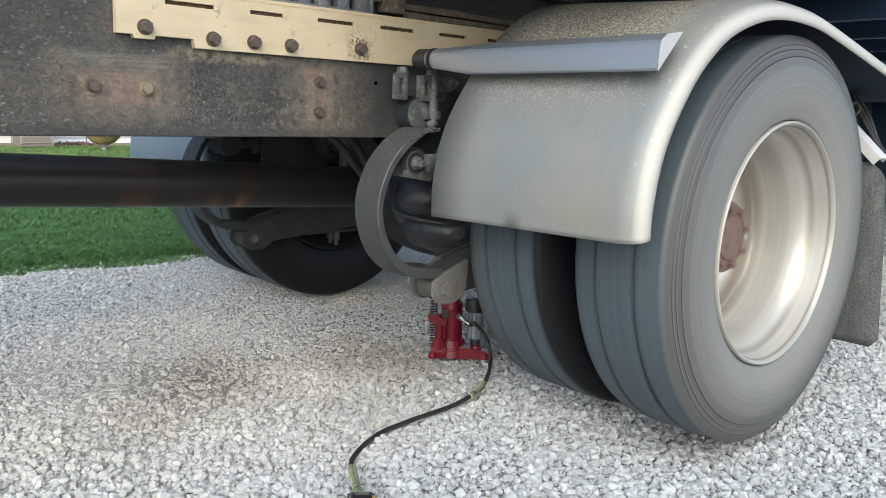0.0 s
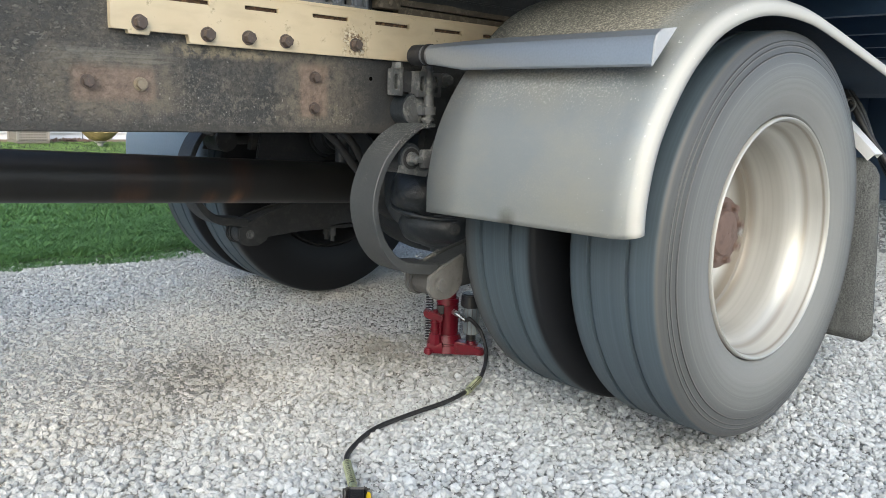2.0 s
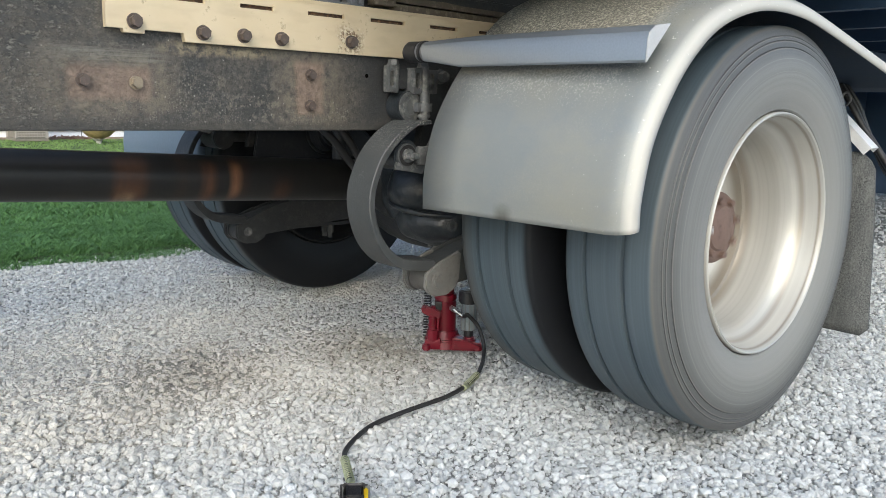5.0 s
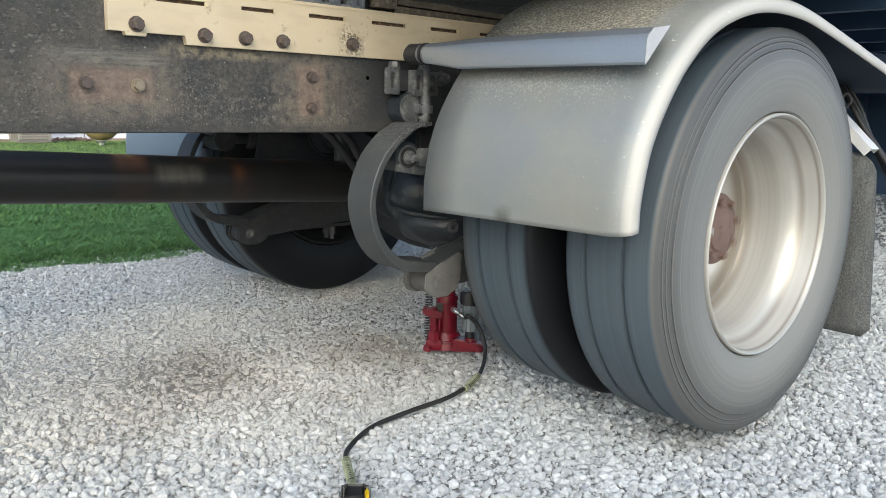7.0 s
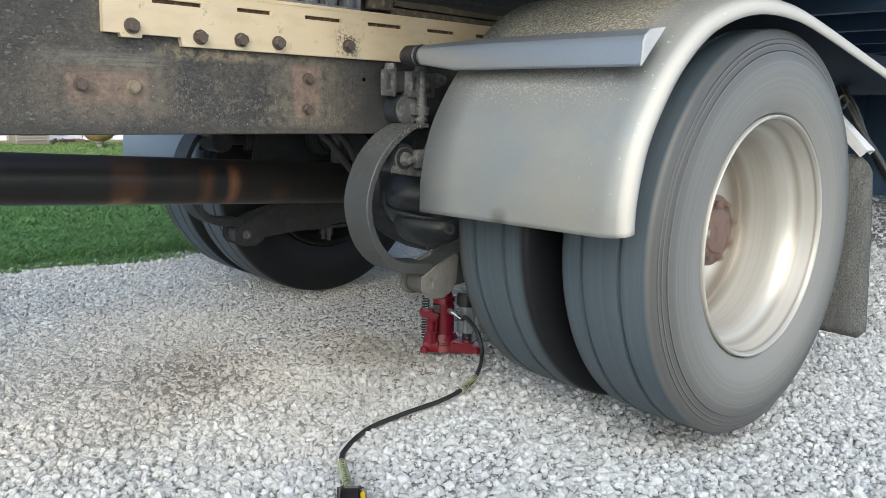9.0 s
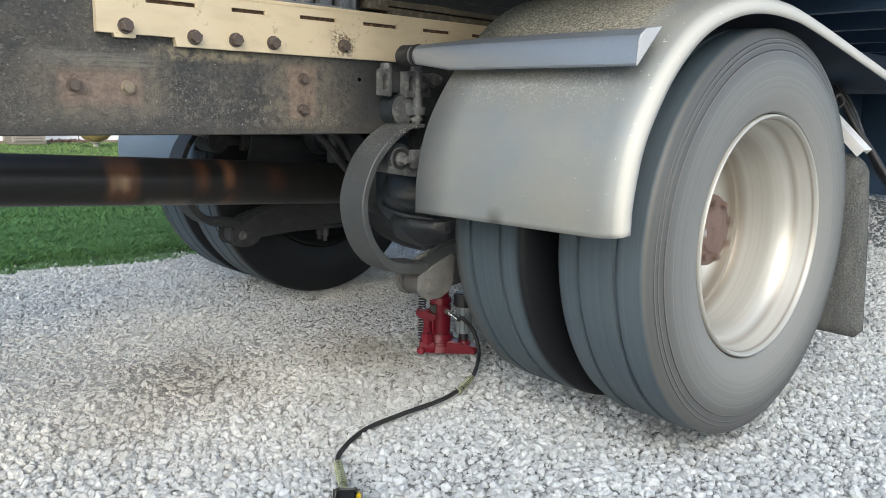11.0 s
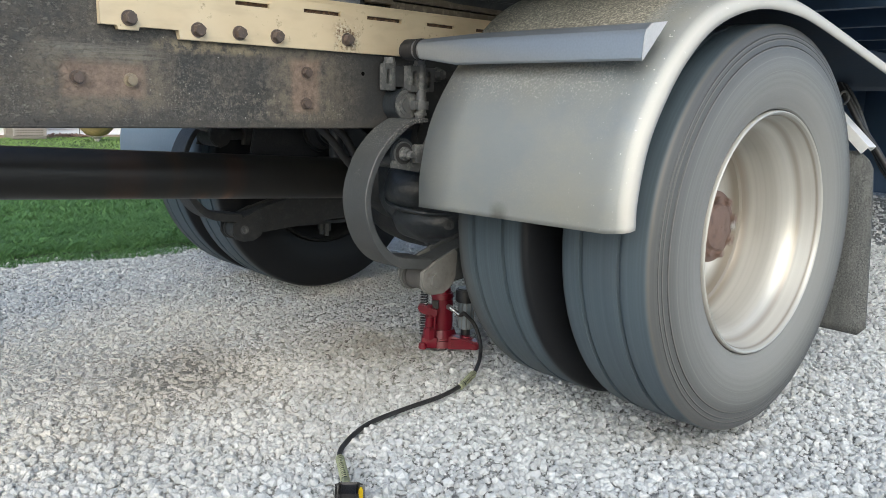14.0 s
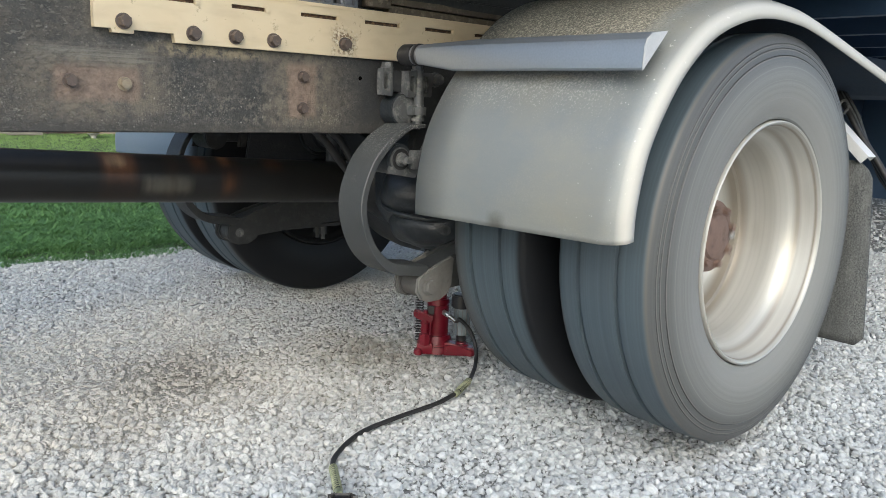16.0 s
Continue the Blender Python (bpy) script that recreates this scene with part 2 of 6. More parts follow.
def make_tyre(name, dark_face):
    """Rubber: dusty tread with the sky's blue put into its grey; pale dust rings on the open sidewall; shade painted
    black where the sidewall is shut in.
    """
    n = Nodes(name)
    big, fine = n.noise(7, 5), n.noise(140, 4, 0.7)
    x, z = n.axis(0), n.axis(2)
    rad = n.math("SQRT", n.math("ADD", n.math("MULTIPLY", x, x), n.math("MULTIPLY", z, z)))

    def band(lo, hi, soft):
        d = n.math("ABSOLUTE", n.math("SUBTRACT", rad, (lo + hi) / 2))
        return n.put("ShaderNodeMapRange", Value=d, From_Min=(hi - lo) / 2 - soft, From_Max=(hi - lo) / 2 + soft, To_Min=1.0, To_Max=0.0).outputs[0]
    # rings worn into the tread, as lines across y
    across = n.put("ShaderNodeTexNoise", Scale=1.0, Detail=5.0, Roughness=0.7)
    n.link(n.put("ShaderNodeCombineXYZ", X=n.math("MULTIPLY", n.axis(1), 85.0)).outputs[0], across.inputs["Vector"])
    col = n.mix(n.ramp(across.outputs["Fac"], 0.30, 0.70), (0.042, 0.062, 0.077, 1), (0.074, 0.103, 0.123, 1))
    col = n.mix(n.math("MULTIPLY", n.ramp(big, 0.35, 0.7), 0.25), col, (0.110, 0.122, 0.128, 1))
    ring = n.put("ShaderNodeTexNoise", Scale=1.0, Detail=6.0, Roughness=0.7)
    n.link(n.put("ShaderNodeCombineXYZ", X=n.math("MULTIPLY", rad, 75.0)).outputs[0], ring.inputs["Vector"])
    side = n.mix(n.ramp(ring.outputs["Fac"], 0.3, 0.7), (0.080, 0.085, 0.084, 1), (0.172, 0.176, 0.170, 1))
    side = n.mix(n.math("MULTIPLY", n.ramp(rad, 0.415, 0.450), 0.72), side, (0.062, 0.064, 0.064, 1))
    for r0 in (0.4440, 0.4600, 0.4705):
        side = n.mix(n.math("MULTIPLY", band(r0 - 0.0022, r0 - 0.0006, 0.0008), 0.6), side, (0.20, 0.19, 0.17, 1))
        side = n.mix(n.math("MULTIPLY", band(r0 + 0.0003, r0 + 0.0018, 0.0006), 0.65), side, (0.018, 0.019, 0.020, 1))
    for r0, k in ((0.352, 0.35), (0.392, 0.30), (0.421, 0.30)):
        side = n.mix(n.math("MULTIPLY", band(r0 - 0.0014, r0 + 0.0002, 0.0006), k), side, (0.27, 0.265, 0.25, 1))
    side = n.mix(n.math("MULTIPLY", band(0.4895, 0.497, 0.002), 0.3), side, (0.135, 0.118, 0.096, 1))
    bead = n.put("ShaderNodeMapRange", Value=rad, From_Min=0.340, From_Max=0.43, To_Min=0.7, To_Max=0.0).outputs[0]
    side = n.mix(bead, side, (0.235, 0.235, 0.222, 1))
    # shade between the duals and under the truck, painted black
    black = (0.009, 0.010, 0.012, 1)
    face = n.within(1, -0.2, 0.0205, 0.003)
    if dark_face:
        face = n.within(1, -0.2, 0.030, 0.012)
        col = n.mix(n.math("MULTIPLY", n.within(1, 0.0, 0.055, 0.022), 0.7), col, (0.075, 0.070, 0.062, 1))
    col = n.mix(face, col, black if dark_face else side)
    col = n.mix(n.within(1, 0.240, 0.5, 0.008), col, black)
    rough = n.math("ADD", 0.40, n.math("MULTIPLY", big, 0.2))
    return n.done(col, rough, 0.0, fine, 0.0006, 0.3 if dark_face else 0.5)


def make_rim():
    n = Nodes("cream silver wheel paint")
    x, z, y = n.axis(0), n.axis(2), n.axis(1)
    rad = n.math("SQRT", n.math("ADD", n.math("MULTIPLY", x, x), n.math("MULTIPLY", z, z)))
    turn = n.put("ShaderNodeTexNoise", Scale=1.0, Detail=5.0, Roughness=0.7)
    n.link(n.put("ShaderNodeCombineXYZ", X=n.math("MULTIPLY", y, 42.0), Y=n.math("MULTIPLY", rad, 40.0)).outputs[0], turn.inputs["Vector"])
    col = n.mix(n.ramp(turn.outputs["Fac"], 0.3, 0.7), (0.400, 0.396, 0.362, 1), (0.500, 0.496, 0.462, 1))
    dust = n.math("MULTIPLY", n.within(1, 0.186, 0.232, 0.012), 0.75)
    dust = n.math("MAXIMUM", dust, n.math("MULTIPLY", n.within(1, 0.052, 0.066, 0.005), 0.55))
    dust = n.math("MAXIMUM", dust, n.math("MULTIPLY", n.within(1, 0.013, 0.019, 0.003), 0.8))
    dust = n.math("MAXIMUM", dust, n.math("MULTIPLY", n.ramp(n.noise(9, 6, 0.7), 0.55, 0.8), 0.5))
    col = n.mix(dust, col, (0.185, 0.150, 0.110, 1))
    rough = n.math("ADD", 0.30, n.math("MULTIPLY", turn.outputs["Fac"], 0.2))
    return n.done(col, rough, 0.28, n.noise(200, 3), 0.0002, 0.5, 0.25)


def make_gravel():
    n = Nodes("crushed limestone")
    rnd = n.t.nodes.new("ShaderNodeNewGeometry").outputs["Random Per Island"]
    col = n.mix(rnd, (0.415, 0.431, 0.432, 1), (0.637, 0.658, 0.658, 1))
    col = n.mix(n.math("MULTIPLY", n.ramp(n.noise(110, 6, 0.75), 0.42, 0.7), 0.30), col, (0.42, 0.415, 0.385, 1))
    col = n.mix(n.math("MULTIPLY", dust_light_mask(n), 0.62), col, (0.655, 0.612, 0.532, 1))
    col = n.mix(n.math("MULTIPLY", soil_shade_mask(n), 0.75), col, (0.215, 0.192, 0.150, 1))
    return n.done(col, 0.88, 0.0, n.math("ADD", n.noise(120, 6, 0.75), n.math("MULTIPLY", n.noise(420, 4, 0.7), 0.4)), 0.0036, 0.25)


def dust_light_mask(n):
    """A broad dusting of tan fines where wheels have ground the stone down, and light painted tan past the axle."""
    wob = n.math("MULTIPLY", n.math("SUBTRACT", n.noise(2.5, 5, 0.65), 0.5), 0.9)
    a = n.math("MULTIPLY", n.within(0, -2.6, -0.40, 0.30, wob), n.within(1, 0.74, 2.10, 0.32, wob))
    # light reaching the ground past the axle, painted as paler tan
    b = n.math("MULTIPLY", n.within(0, -0.15, 1.5, 0.25, wob), n.within(1, 1.75, 2.75, 0.2, wob))
    return n.math("MAXIMUM", a, b)


def soil_shade_mask(n):
    """Where the gravel is mixed with brown dirt: patches of their own shape on the ground, with shade painted in by the
    jack.
    """
    wob = n.math("MULTIPLY", n.math("SUBTRACT", n.noise(5, 6, 0.7), 0.5), 0.55)
    a = None
    # the jack's patch holds both dirt and painted shade of the truck
    for x0, x1, y0, y1, soft, k in ((-1.10, -0.66, 1.08, 1.48, 0.17, 0.75), (-1.30, -1.04, 0.98, 1.20, 0.10, 0.6), (-0.52, -0.08, 0.92, 1.38, 0.16, 1.0),
                                    (-0.80, -0.45, 0.75, 1.0, 0.12, 0.5), (-0.22, 0.10, 0.0, 0.24, 0.07, 0.5), (-0.4, 0.2, 1.5, 1.8, 0.2, 0.25)):
        m = n.math("MULTIPLY", n.math("MULTIPLY", n.within(0, x0, x1, soft, wob), n.within(1, y0, y1, soft, wob)), k)
        a = m if a is None else n.math("MAXIMUM", a, m)
    return n.math("MULTIPLY", a, n.ramp(n.noise(16, 7, 0.8), 0.25, 0.52))


def make_ground():
    n = Nodes("stone dust and fines")
    v = n.put("ShaderNodeTexVoronoi", Vector=n.co, Scale=120.0)
    w = n.put("ShaderNodeTexVoronoi", Vector=n.co, Scale=260.0)
    cell = n.put("ShaderNodeSeparateColor", Color=v.outputs["Color"]).outputs[0]
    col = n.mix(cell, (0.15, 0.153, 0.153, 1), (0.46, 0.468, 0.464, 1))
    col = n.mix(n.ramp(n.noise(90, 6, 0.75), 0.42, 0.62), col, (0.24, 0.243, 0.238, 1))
    # away from the truck paler fines stand for the stones left out
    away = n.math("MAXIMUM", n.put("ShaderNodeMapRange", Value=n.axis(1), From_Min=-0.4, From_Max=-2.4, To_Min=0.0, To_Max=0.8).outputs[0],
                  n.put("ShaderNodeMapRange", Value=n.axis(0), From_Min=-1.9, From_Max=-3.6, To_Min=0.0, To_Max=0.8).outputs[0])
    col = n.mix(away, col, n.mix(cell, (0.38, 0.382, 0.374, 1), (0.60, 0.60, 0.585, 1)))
    col = n.mix(n.math("MULTIPLY", dust_light_mask(n), 0.75), col, (0.62, 0.58, 0.505, 1))
    col = n.mix(n.math("MULTIPLY", soil_shade_mask(n), 0.9), col, (0.120, 0.104, 0.078, 1))
    grit = n.math("ADD", n.math("MULTIPLY", v.outputs["Distance"], -1.0), n.math("MULTIPLY", w.outputs["Distance"], -0.5))
    return n.done(col, 0.95, 0.0, n.math("ADD", grit, n.noise(160, 5, 0.75)), 0.005, 0.2)


def make_grass(name, lo, hi, scale):
    n = Nodes(name)
    rnd = n.t.nodes.new("ShaderNodeNewGeometry").outputs["Random Per Island"]
    col = n.mix(rnd, lo, hi)
    col = n.mix(n.math("MULTIPLY", n.noise(scale, 4), 0.6), col, (0.10, 0.215, 0.065, 1))
    # sunlight on the far lawn, put into yellower blades with distance
    far_sun = n.put("ShaderNodeMapRange", Value=n.axis(1), From_Min=6.5, From_Max=9.5, To_Min=0.0, To_Max=0.75).outputs[0]
    col = n.mix(far_sun, col, (0.215, 0.33, 0.09, 1))
    return n.done(col, 0.6, 0.0, None, 0, 0.3)


def make_gold():
    n = Nodes("gold paint, dusty")
    big, fine = n.noise(7, 6, 0.6), n.noise(180, 4, 0.7)
    col = n.mix(big, (0.56, 0.455, 0.295, 1), (0.70, 0.600, 0.425, 1))
    col = n.mix(n.math("MULTIPLY", n.ramp(n.noise(28, 8, 0.8), 0.60, 0.66), 0.6), col, (0.22, 0.16, 0.09, 1))
    col = n.mix(n.math("MULTIPLY", n.ramp(n.noise(11, 3, 0.5, (1, 1, 3)), 0.5, 0.8), 0.4), col, (0.42, 0.33, 0.22, 1))
    peel = n.math("MULTIPLY", n.math("MULTIPLY", n.within(0, -0.722, -0.655, 0.014), n.within(2, 0.945, 1.003, 0.012)),
                  n.ramp(n.noise(75, 6, 0.7), 0.47, 0.53))
    col = n.mix(peel, col, n.mix(n.ramp(n.noise(140, 4), 0.45, 0.55), (0.22, 0.15, 0.09, 1), (0.75, 0.68, 0.52, 1)))
    return n.done(col, 0.45, 0.25, n.math("ADD", n.math("MULTIPLY", fine, 0.4), n.math("MULTIPLY", peel, -2.0)), 0.0010)


def make_shaft():
    n = Nodes("oily drive shaft with rust bands")
    big = n.noise(9, 6, 0.7, (1, 0.3, 0.3))
    col = n.mix(big, (0.0055, 0.0058, 0.0055, 1), (0.021, 0.0195, 0.0175, 1))
    spot = None
    for x0, x1, z0, z1, c, k in ((-0.730, -0.635, -0.2, 0.2, (0.040, 0.020, 0.012, 1), 0.4), (-0.56, -0.53, -0.2, 0.2, (0.04, 0.022, 0.013, 1), 0.4), (-0.40, -0.345, -0.2, 0.2, (0.05, 0.022, 0.012, 1), 0.4),
                                 (-0.725, -0.645, -0.030, 0.064, (0.17, 0.070, 0.031, 1), 0.5), (-0.485, -0.448, 0.000, 0.070, (0.15, 0.062, 0.030, 1), 0.6),
                                 (-0.398, -0.374, 0.022, 0.072, (0.27, 0.125, 0.060, 1), 0.8), (-0.26, -0.205, 0.010, 0.060, (0.10, 0.042, 0.022, 1), 0.5),
                                 (-0.712, -0.670, 0.014, 0.030, (0.62, 0.45, 0.27, 1), 1.0), (-0.62, -0.49, -0.052, -0.036, (0.34, 0.31, 0.25, 1), 0.8), (-0.395, -0.365, -0.052, -0.02, (0.2, 0.08, 0.035, 1), 0.5)):
        m = n.math("MULTIPLY", n.within(0, x0, x1, 0.012), n.within(2, z0, z1, 0.008))
        m = n.math("MULTIPLY", m, n.within(1, -0.2, 0.03 if z1 > 0.06 else 0.0, 0.01) if z1 < 0.1 else 1.0)
        m = n.math("MULTIPLY", m, n.ramp(n.noise(70, 5, 0.7), 0.25, 0.55))
        col = n.mix(n.math("MULTIPLY", m, k), col, c)
        if c[0] > 0.3:
            spot = m if spot is None else n.math("MAXIMUM", spot, m)
    return n.done(col, 0.40, n.math("ADD", 0.1, n.math("MULTIPLY", spot, 0.85)), n.noise(90, 4), 0.0006)


def make_spring():
    n = Nodes("dusty grey spring steel")
    big, fine = n.noise(12, 6, 0.7), n.noise(220, 4, 0.7)
    col = n.mix(big, (0.036, 0.040, 0.042, 1), (0.078, 0.082, 0.082, 1))
    where = n.math("ADD", n.within(2, 0.720, 0.83, 0.03), n.math("MULTIPLY", n.ramp(n.noise(9, 5), 0.55, 0.7), 0.35))
    chips = n.math("MULTIPLY", n.math("MAXIMUM", n.specks(190, 0.2, 0.45, 0.5), n.specks(360, 0.2, 0.5, 0.4)), where)
    col = n.mix(n.math("MULTIPLY", chips, 0.8), col, (0.36, 0.36, 0.34, 1))
    return n.done(col, 0.52, 0.1, n.math("ADD", fine, chips), 0.0010)


def make_flap():
    n = Nodes("grey mud flap rubber with dried mud")
    grain, blot = n.noise(210, 6, 0.8), n.noise(8, 6, 0.7)
    col = n.mix(n.ramp(grain, 0.40, 0.62), (0.045, 0.048, 0.048, 1), (0.175, 0.182, 0.178, 1))
    col = n.mix(n.math("MULTIPLY", n.ramp(blot, 0.40, 0.62), 0.55), col, (0.085, 0.090, 0.090, 1))
    streak = n.ramp(n.noise(14, 5, 0.7, (1, 3, 0.6)), 0.50, 0.72)
    col = n.mix(n.math("MULTIPLY", streak, 0.5), col, (0.20, 0.205, 0.20, 1))
    return n.done(col, 0.85, 0.0, grain, 0.0035, 0.3)


SPRING = make_spring()
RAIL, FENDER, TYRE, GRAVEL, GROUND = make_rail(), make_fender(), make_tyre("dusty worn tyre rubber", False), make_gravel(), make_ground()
TYRE_IN = make_tyre("tyre rubber, shade painted inside", True)
GOLD, SHAFT = make_gold(), make_shaft()
BLADE = make_grass("grass blades", (0.022, 0.082, 0.026, 1), (0.118, 0.250, 0.080, 1), 3.0)
LAWN = worn("lawn soil and thatch", (0.026, 0.048, 0.014), 0.9, 0, 4, 60, 0.4)
RIM = make_rim()
RIM_FAR = worn("near-black wheel steel", (0.012, 0.012, 0.013), 0.7, 0, 9, 100, 0.3)
HUB = worn("rusty hub casting", (0.185, 0.122, 0.098), 0.6, 0.1, 18, 110, 0.3, (0.09, 0.062, 0.050), (0.5, 0.7), 0.0012)
BOLT = worn("rusty bolt steel", (0.105, 0.082, 0.070), 0.5, 0.3, 60, 300, 0.35, (0.22, 0.16, 0.12), (0.55, 0.7), 0.0006)
BARE = worn("bare zinc bolt", (0.30, 0.25, 0.18), 0.4, 0.5, 60, 300, 0.3)
IRON = worn("dusty black cast iron", (0.088, 0.092, 0.093), 0.48, 0, 16, 160, 0.5, (0.26, 0.26, 0.24), (0.50, 0.72), 0.0012)
DARK_IRON = worn("greasy dark axle iron", (0.013, 0.0155, 0.019), 0.5, 0, 16, 140, 0.4, (0.034, 0.034, 0.034), (0.52, 0.75), 0.0016)
AXLE = worn("dusty greasy axle casting", (0.021, 0.026, 0.031), 0.36, 0, 12, 110, 0.4, (0.066, 0.072, 0.076), (0.50, 0.8), 0.0012)
BUSH = worn("dusty bracket casting", (0.155, 0.153, 0.142), 0.65, 0, 20, 180, 0.3, (0.11, 0.10, 0.09), (0.52, 0.72), 0.0014)
UNDER = worn("dark blue sheet underside", (0.016, 0.034, 0.058), 0.8, 0, 14, 120, 0.4)
TUBE = worn("dusty grey tube", (0.20, 0.205, 0.21), 0.5, 0.4, 14, 160, 0.2)
RUBBER = worn("black rubber", (0.020, 0.020, 0.021), 0.55, 0, 30, 220, 0.3, (0.06, 0.058, 0.055), (0.55, 0.8), 0.0005)
RED = worn("red jack enamel", (0.135, 0.002, 0.012), 0.45, 0, 20, 160, 0.3, (0.075, 0.008, 0.010), (0.52, 0.72), 0.0006, 0.08, 0.35)
CHROME = worn("dull plated steel", (0.55, 0.55, 0.54), 0.28, 0.9, 40, 300, 0.15)
BRASS = worn("yellow zinc spring wire", (0.36, 0.39, 0.25), 0.38, 0.6, 40, 300, 0.2)
BLACKP = worn("black plastic", (0.016, 0.016, 0.018), 0.4, 0, 30, 240, 0.3)
YELLOW = worn("yellow plastic", (0.75, 0.52, 0.02), 0.4, 0, 30, 240, 0.12)
FLAP = make_flap()
ALU = worn("bright aluminium channel", (0.80, 0.81, 0.81), 0.40, 0.25, 12, 200, 0.10)
NAVY = worn("dark navy trailer paint", (0.026, 0.056, 0.108), 0.45, 0, 3, 60, 0.3, (0.03, 0.05, 0.08), (0.5, 0.8), 0.0005)
SIDING = worn("white vinyl siding", (0.78, 0.78, 0.78), 0.5, 0, 3, 60, 0.05)
SHINGLE = worn("grey roof shingles", (0.16, 0.155, 0.15), 0.9, 0, 6, 60, 0.3)
STONEY = worn("weathered yellow cast stone", (0.42, 0.33, 0.14), 0.8, 0, 12, 80, 0.35, (0.2, 0.17, 0.1), (0.5, 0.7))
ACGREY = worn("beige metal cabinet", (0.38, 0.345, 0.30), 0.5, 0, 8, 80, 0.15)
SOIL = worn("bare soil", (0.24, 0.18, 0.12), 0.95, 0, 8, 60, 0.3)
PETAL = worn("red mulch and flowers", (0.20, 0.125, 0.095), 0.8, 0, 20, 80, 0.4)
RUST = worn("flaky dark rust", (0.060, 0.034, 0.020), 0.85, 0, 40, 200, 0.5, (0.20, 0.12, 0.06), (0.5, 0.65), 0.002)
TOOTH = worn("dusty grey rack steel", (0.135, 0.150, 0.170), 0.5, 0.2, 20, 160, 0.3, (0.25, 0.24, 0.22), (0.5, 0.7), 0.0010)
BROWN = worn("brown dusty cast iron", (0.090, 0.075, 0.055), 0.7, 0, 24, 160, 0.4, (0.20, 0.17, 0.13), (0.5, 0.7), 0.0014)
PIT = worn("dark hole", (0.004, 0.004, 0.004), 1.0, 0, 30, 200, 0.2, None, (0.5, 0.7), 0.0005, 0.0, 0.0)
# cabinet beige with the shade behind the slats put into it
FINS = worn("shaded beige fins", (0.20, 0.18, 0.15), 0.7, 0, 8, 80, 0.2)
# the far side's bluish shade is put into this aluminium's colour
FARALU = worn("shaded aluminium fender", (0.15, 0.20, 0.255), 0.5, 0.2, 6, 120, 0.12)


# ---- mesh tools ----
def part(name, bm, material, parent=None, label="", smooth=None):
    """Links a bmesh as one mesh object, under a thing or a part. smooth: the angle below which edges are shaded round."""
    me = bpy.data.meshes.new(name)
    bmesh.ops.recalc_face_normals(bm, faces=bm.faces)
    if smooth:
        for f in bm.faces:
            f.smooth = True
        for e in bm.edges:
            if len(e.link_faces) == 2 and e.calc_face_angle(0) > radians(smooth):
                e.smooth = False
    bm.to_mesh(me)
    bm.free()
    me.materials.append(material)
    ob = new(name, me)
    ob.parent = parent
    if label:
        tagged(ob, label)
    return ob


def thing(name, at, label, category, group="", kind=""):
    ob = new(name)
    ob.location = at
    return tagged(ob, label, category, group, kind)


def box(bm, x0, x1, y0, y1, z0, z1, bevel=0.0, m=None):
    r = bmesh.ops.create_cube(bm, size=1)["verts"]
    for v in r:
        v.co = Vector(((x0 + x1) / 2 + v.co.x * (x1 - x0), (y0 + y1) / 2 + v.co.y * (y1 - y0), (z0 + z1) / 2 + v.co.z * (z1 - z0)))
        if m:
            v.co = m @ v.co
    if bevel:
        es = list({e for v in r for e in v.link_edges})
        bmesh.ops.bevel(bm, geom=es, offset=bevel, segments=2, affect="EDGES", profile=0.6)
    return bm


def rod(bm, a, b, r0, r1=None, seg=24, bevel=0.0):
    """A capped cylinder or cone from a to b."""
    a, b = Vector(a), Vector(b)
    d = b - a
    m = Matrix.Translation((a + b) / 2) @ d.to_track_quat("Z", "Y").to_matrix().to_4x4()
    r = bmesh.ops.create_cone(bm, cap_ends=True, segments=seg, radius1=r0, radius2=r0 if r1 is None else r1, depth=d.length, matrix=m)["verts"]
    if bevel:
        es = [e for e in {e for v in r for e in v.link_edges} if len(e.link_faces) == 2 and e.calc_face_angle(0) > 0.8]
        bmesh.ops.bevel(bm, geom=es, offset=bevel, segments=2, affect="EDGES")
    return bm


def lathe(bm, profile, seg=96, closed=False):
    """Turns a profile of (radius, y) about the y axis."""
    rings = []
    for r, y in profile:
        rings.append([bm.verts.new((r * math.cos(2 * math.pi * i / seg), y, r * math.sin(2 * math.pi * i / seg))) for i in range(seg)])
    n = len(rings)
    for k in range(n if closed else n - 1):
        a, b = rings[k], rings[(k + 1) % n]
        for i in range(seg):
            bm.faces.new((a[i], a[(i + 1) % seg], b[(i + 1) % seg], b[i]))
    return bm


def prism(bm, outline, y0, y1, bevel=0.0):
    """A flat plate: an outline in x, z, from y0 to y1."""
    a = [bm.verts.new((x, y0, z)) for x, z in outline]
    b = [bm.verts.new((x, y1, z)) for x, z in outline]
    n = len(a)
    fs = [bm.faces.new(a), bm.faces.new(b[::-1])]
    for i in range(n):
        fs.append(bm.faces.new((a[i], b[i], b[(i + 1) % n], a[(i + 1) % n])))
    if bevel:
        es = list({e for f in fs[:2] for e in f.edges})
        bmesh.ops.bevel(bm, geom=es, offset=bevel, segments=2, affect="EDGES")
    return bm


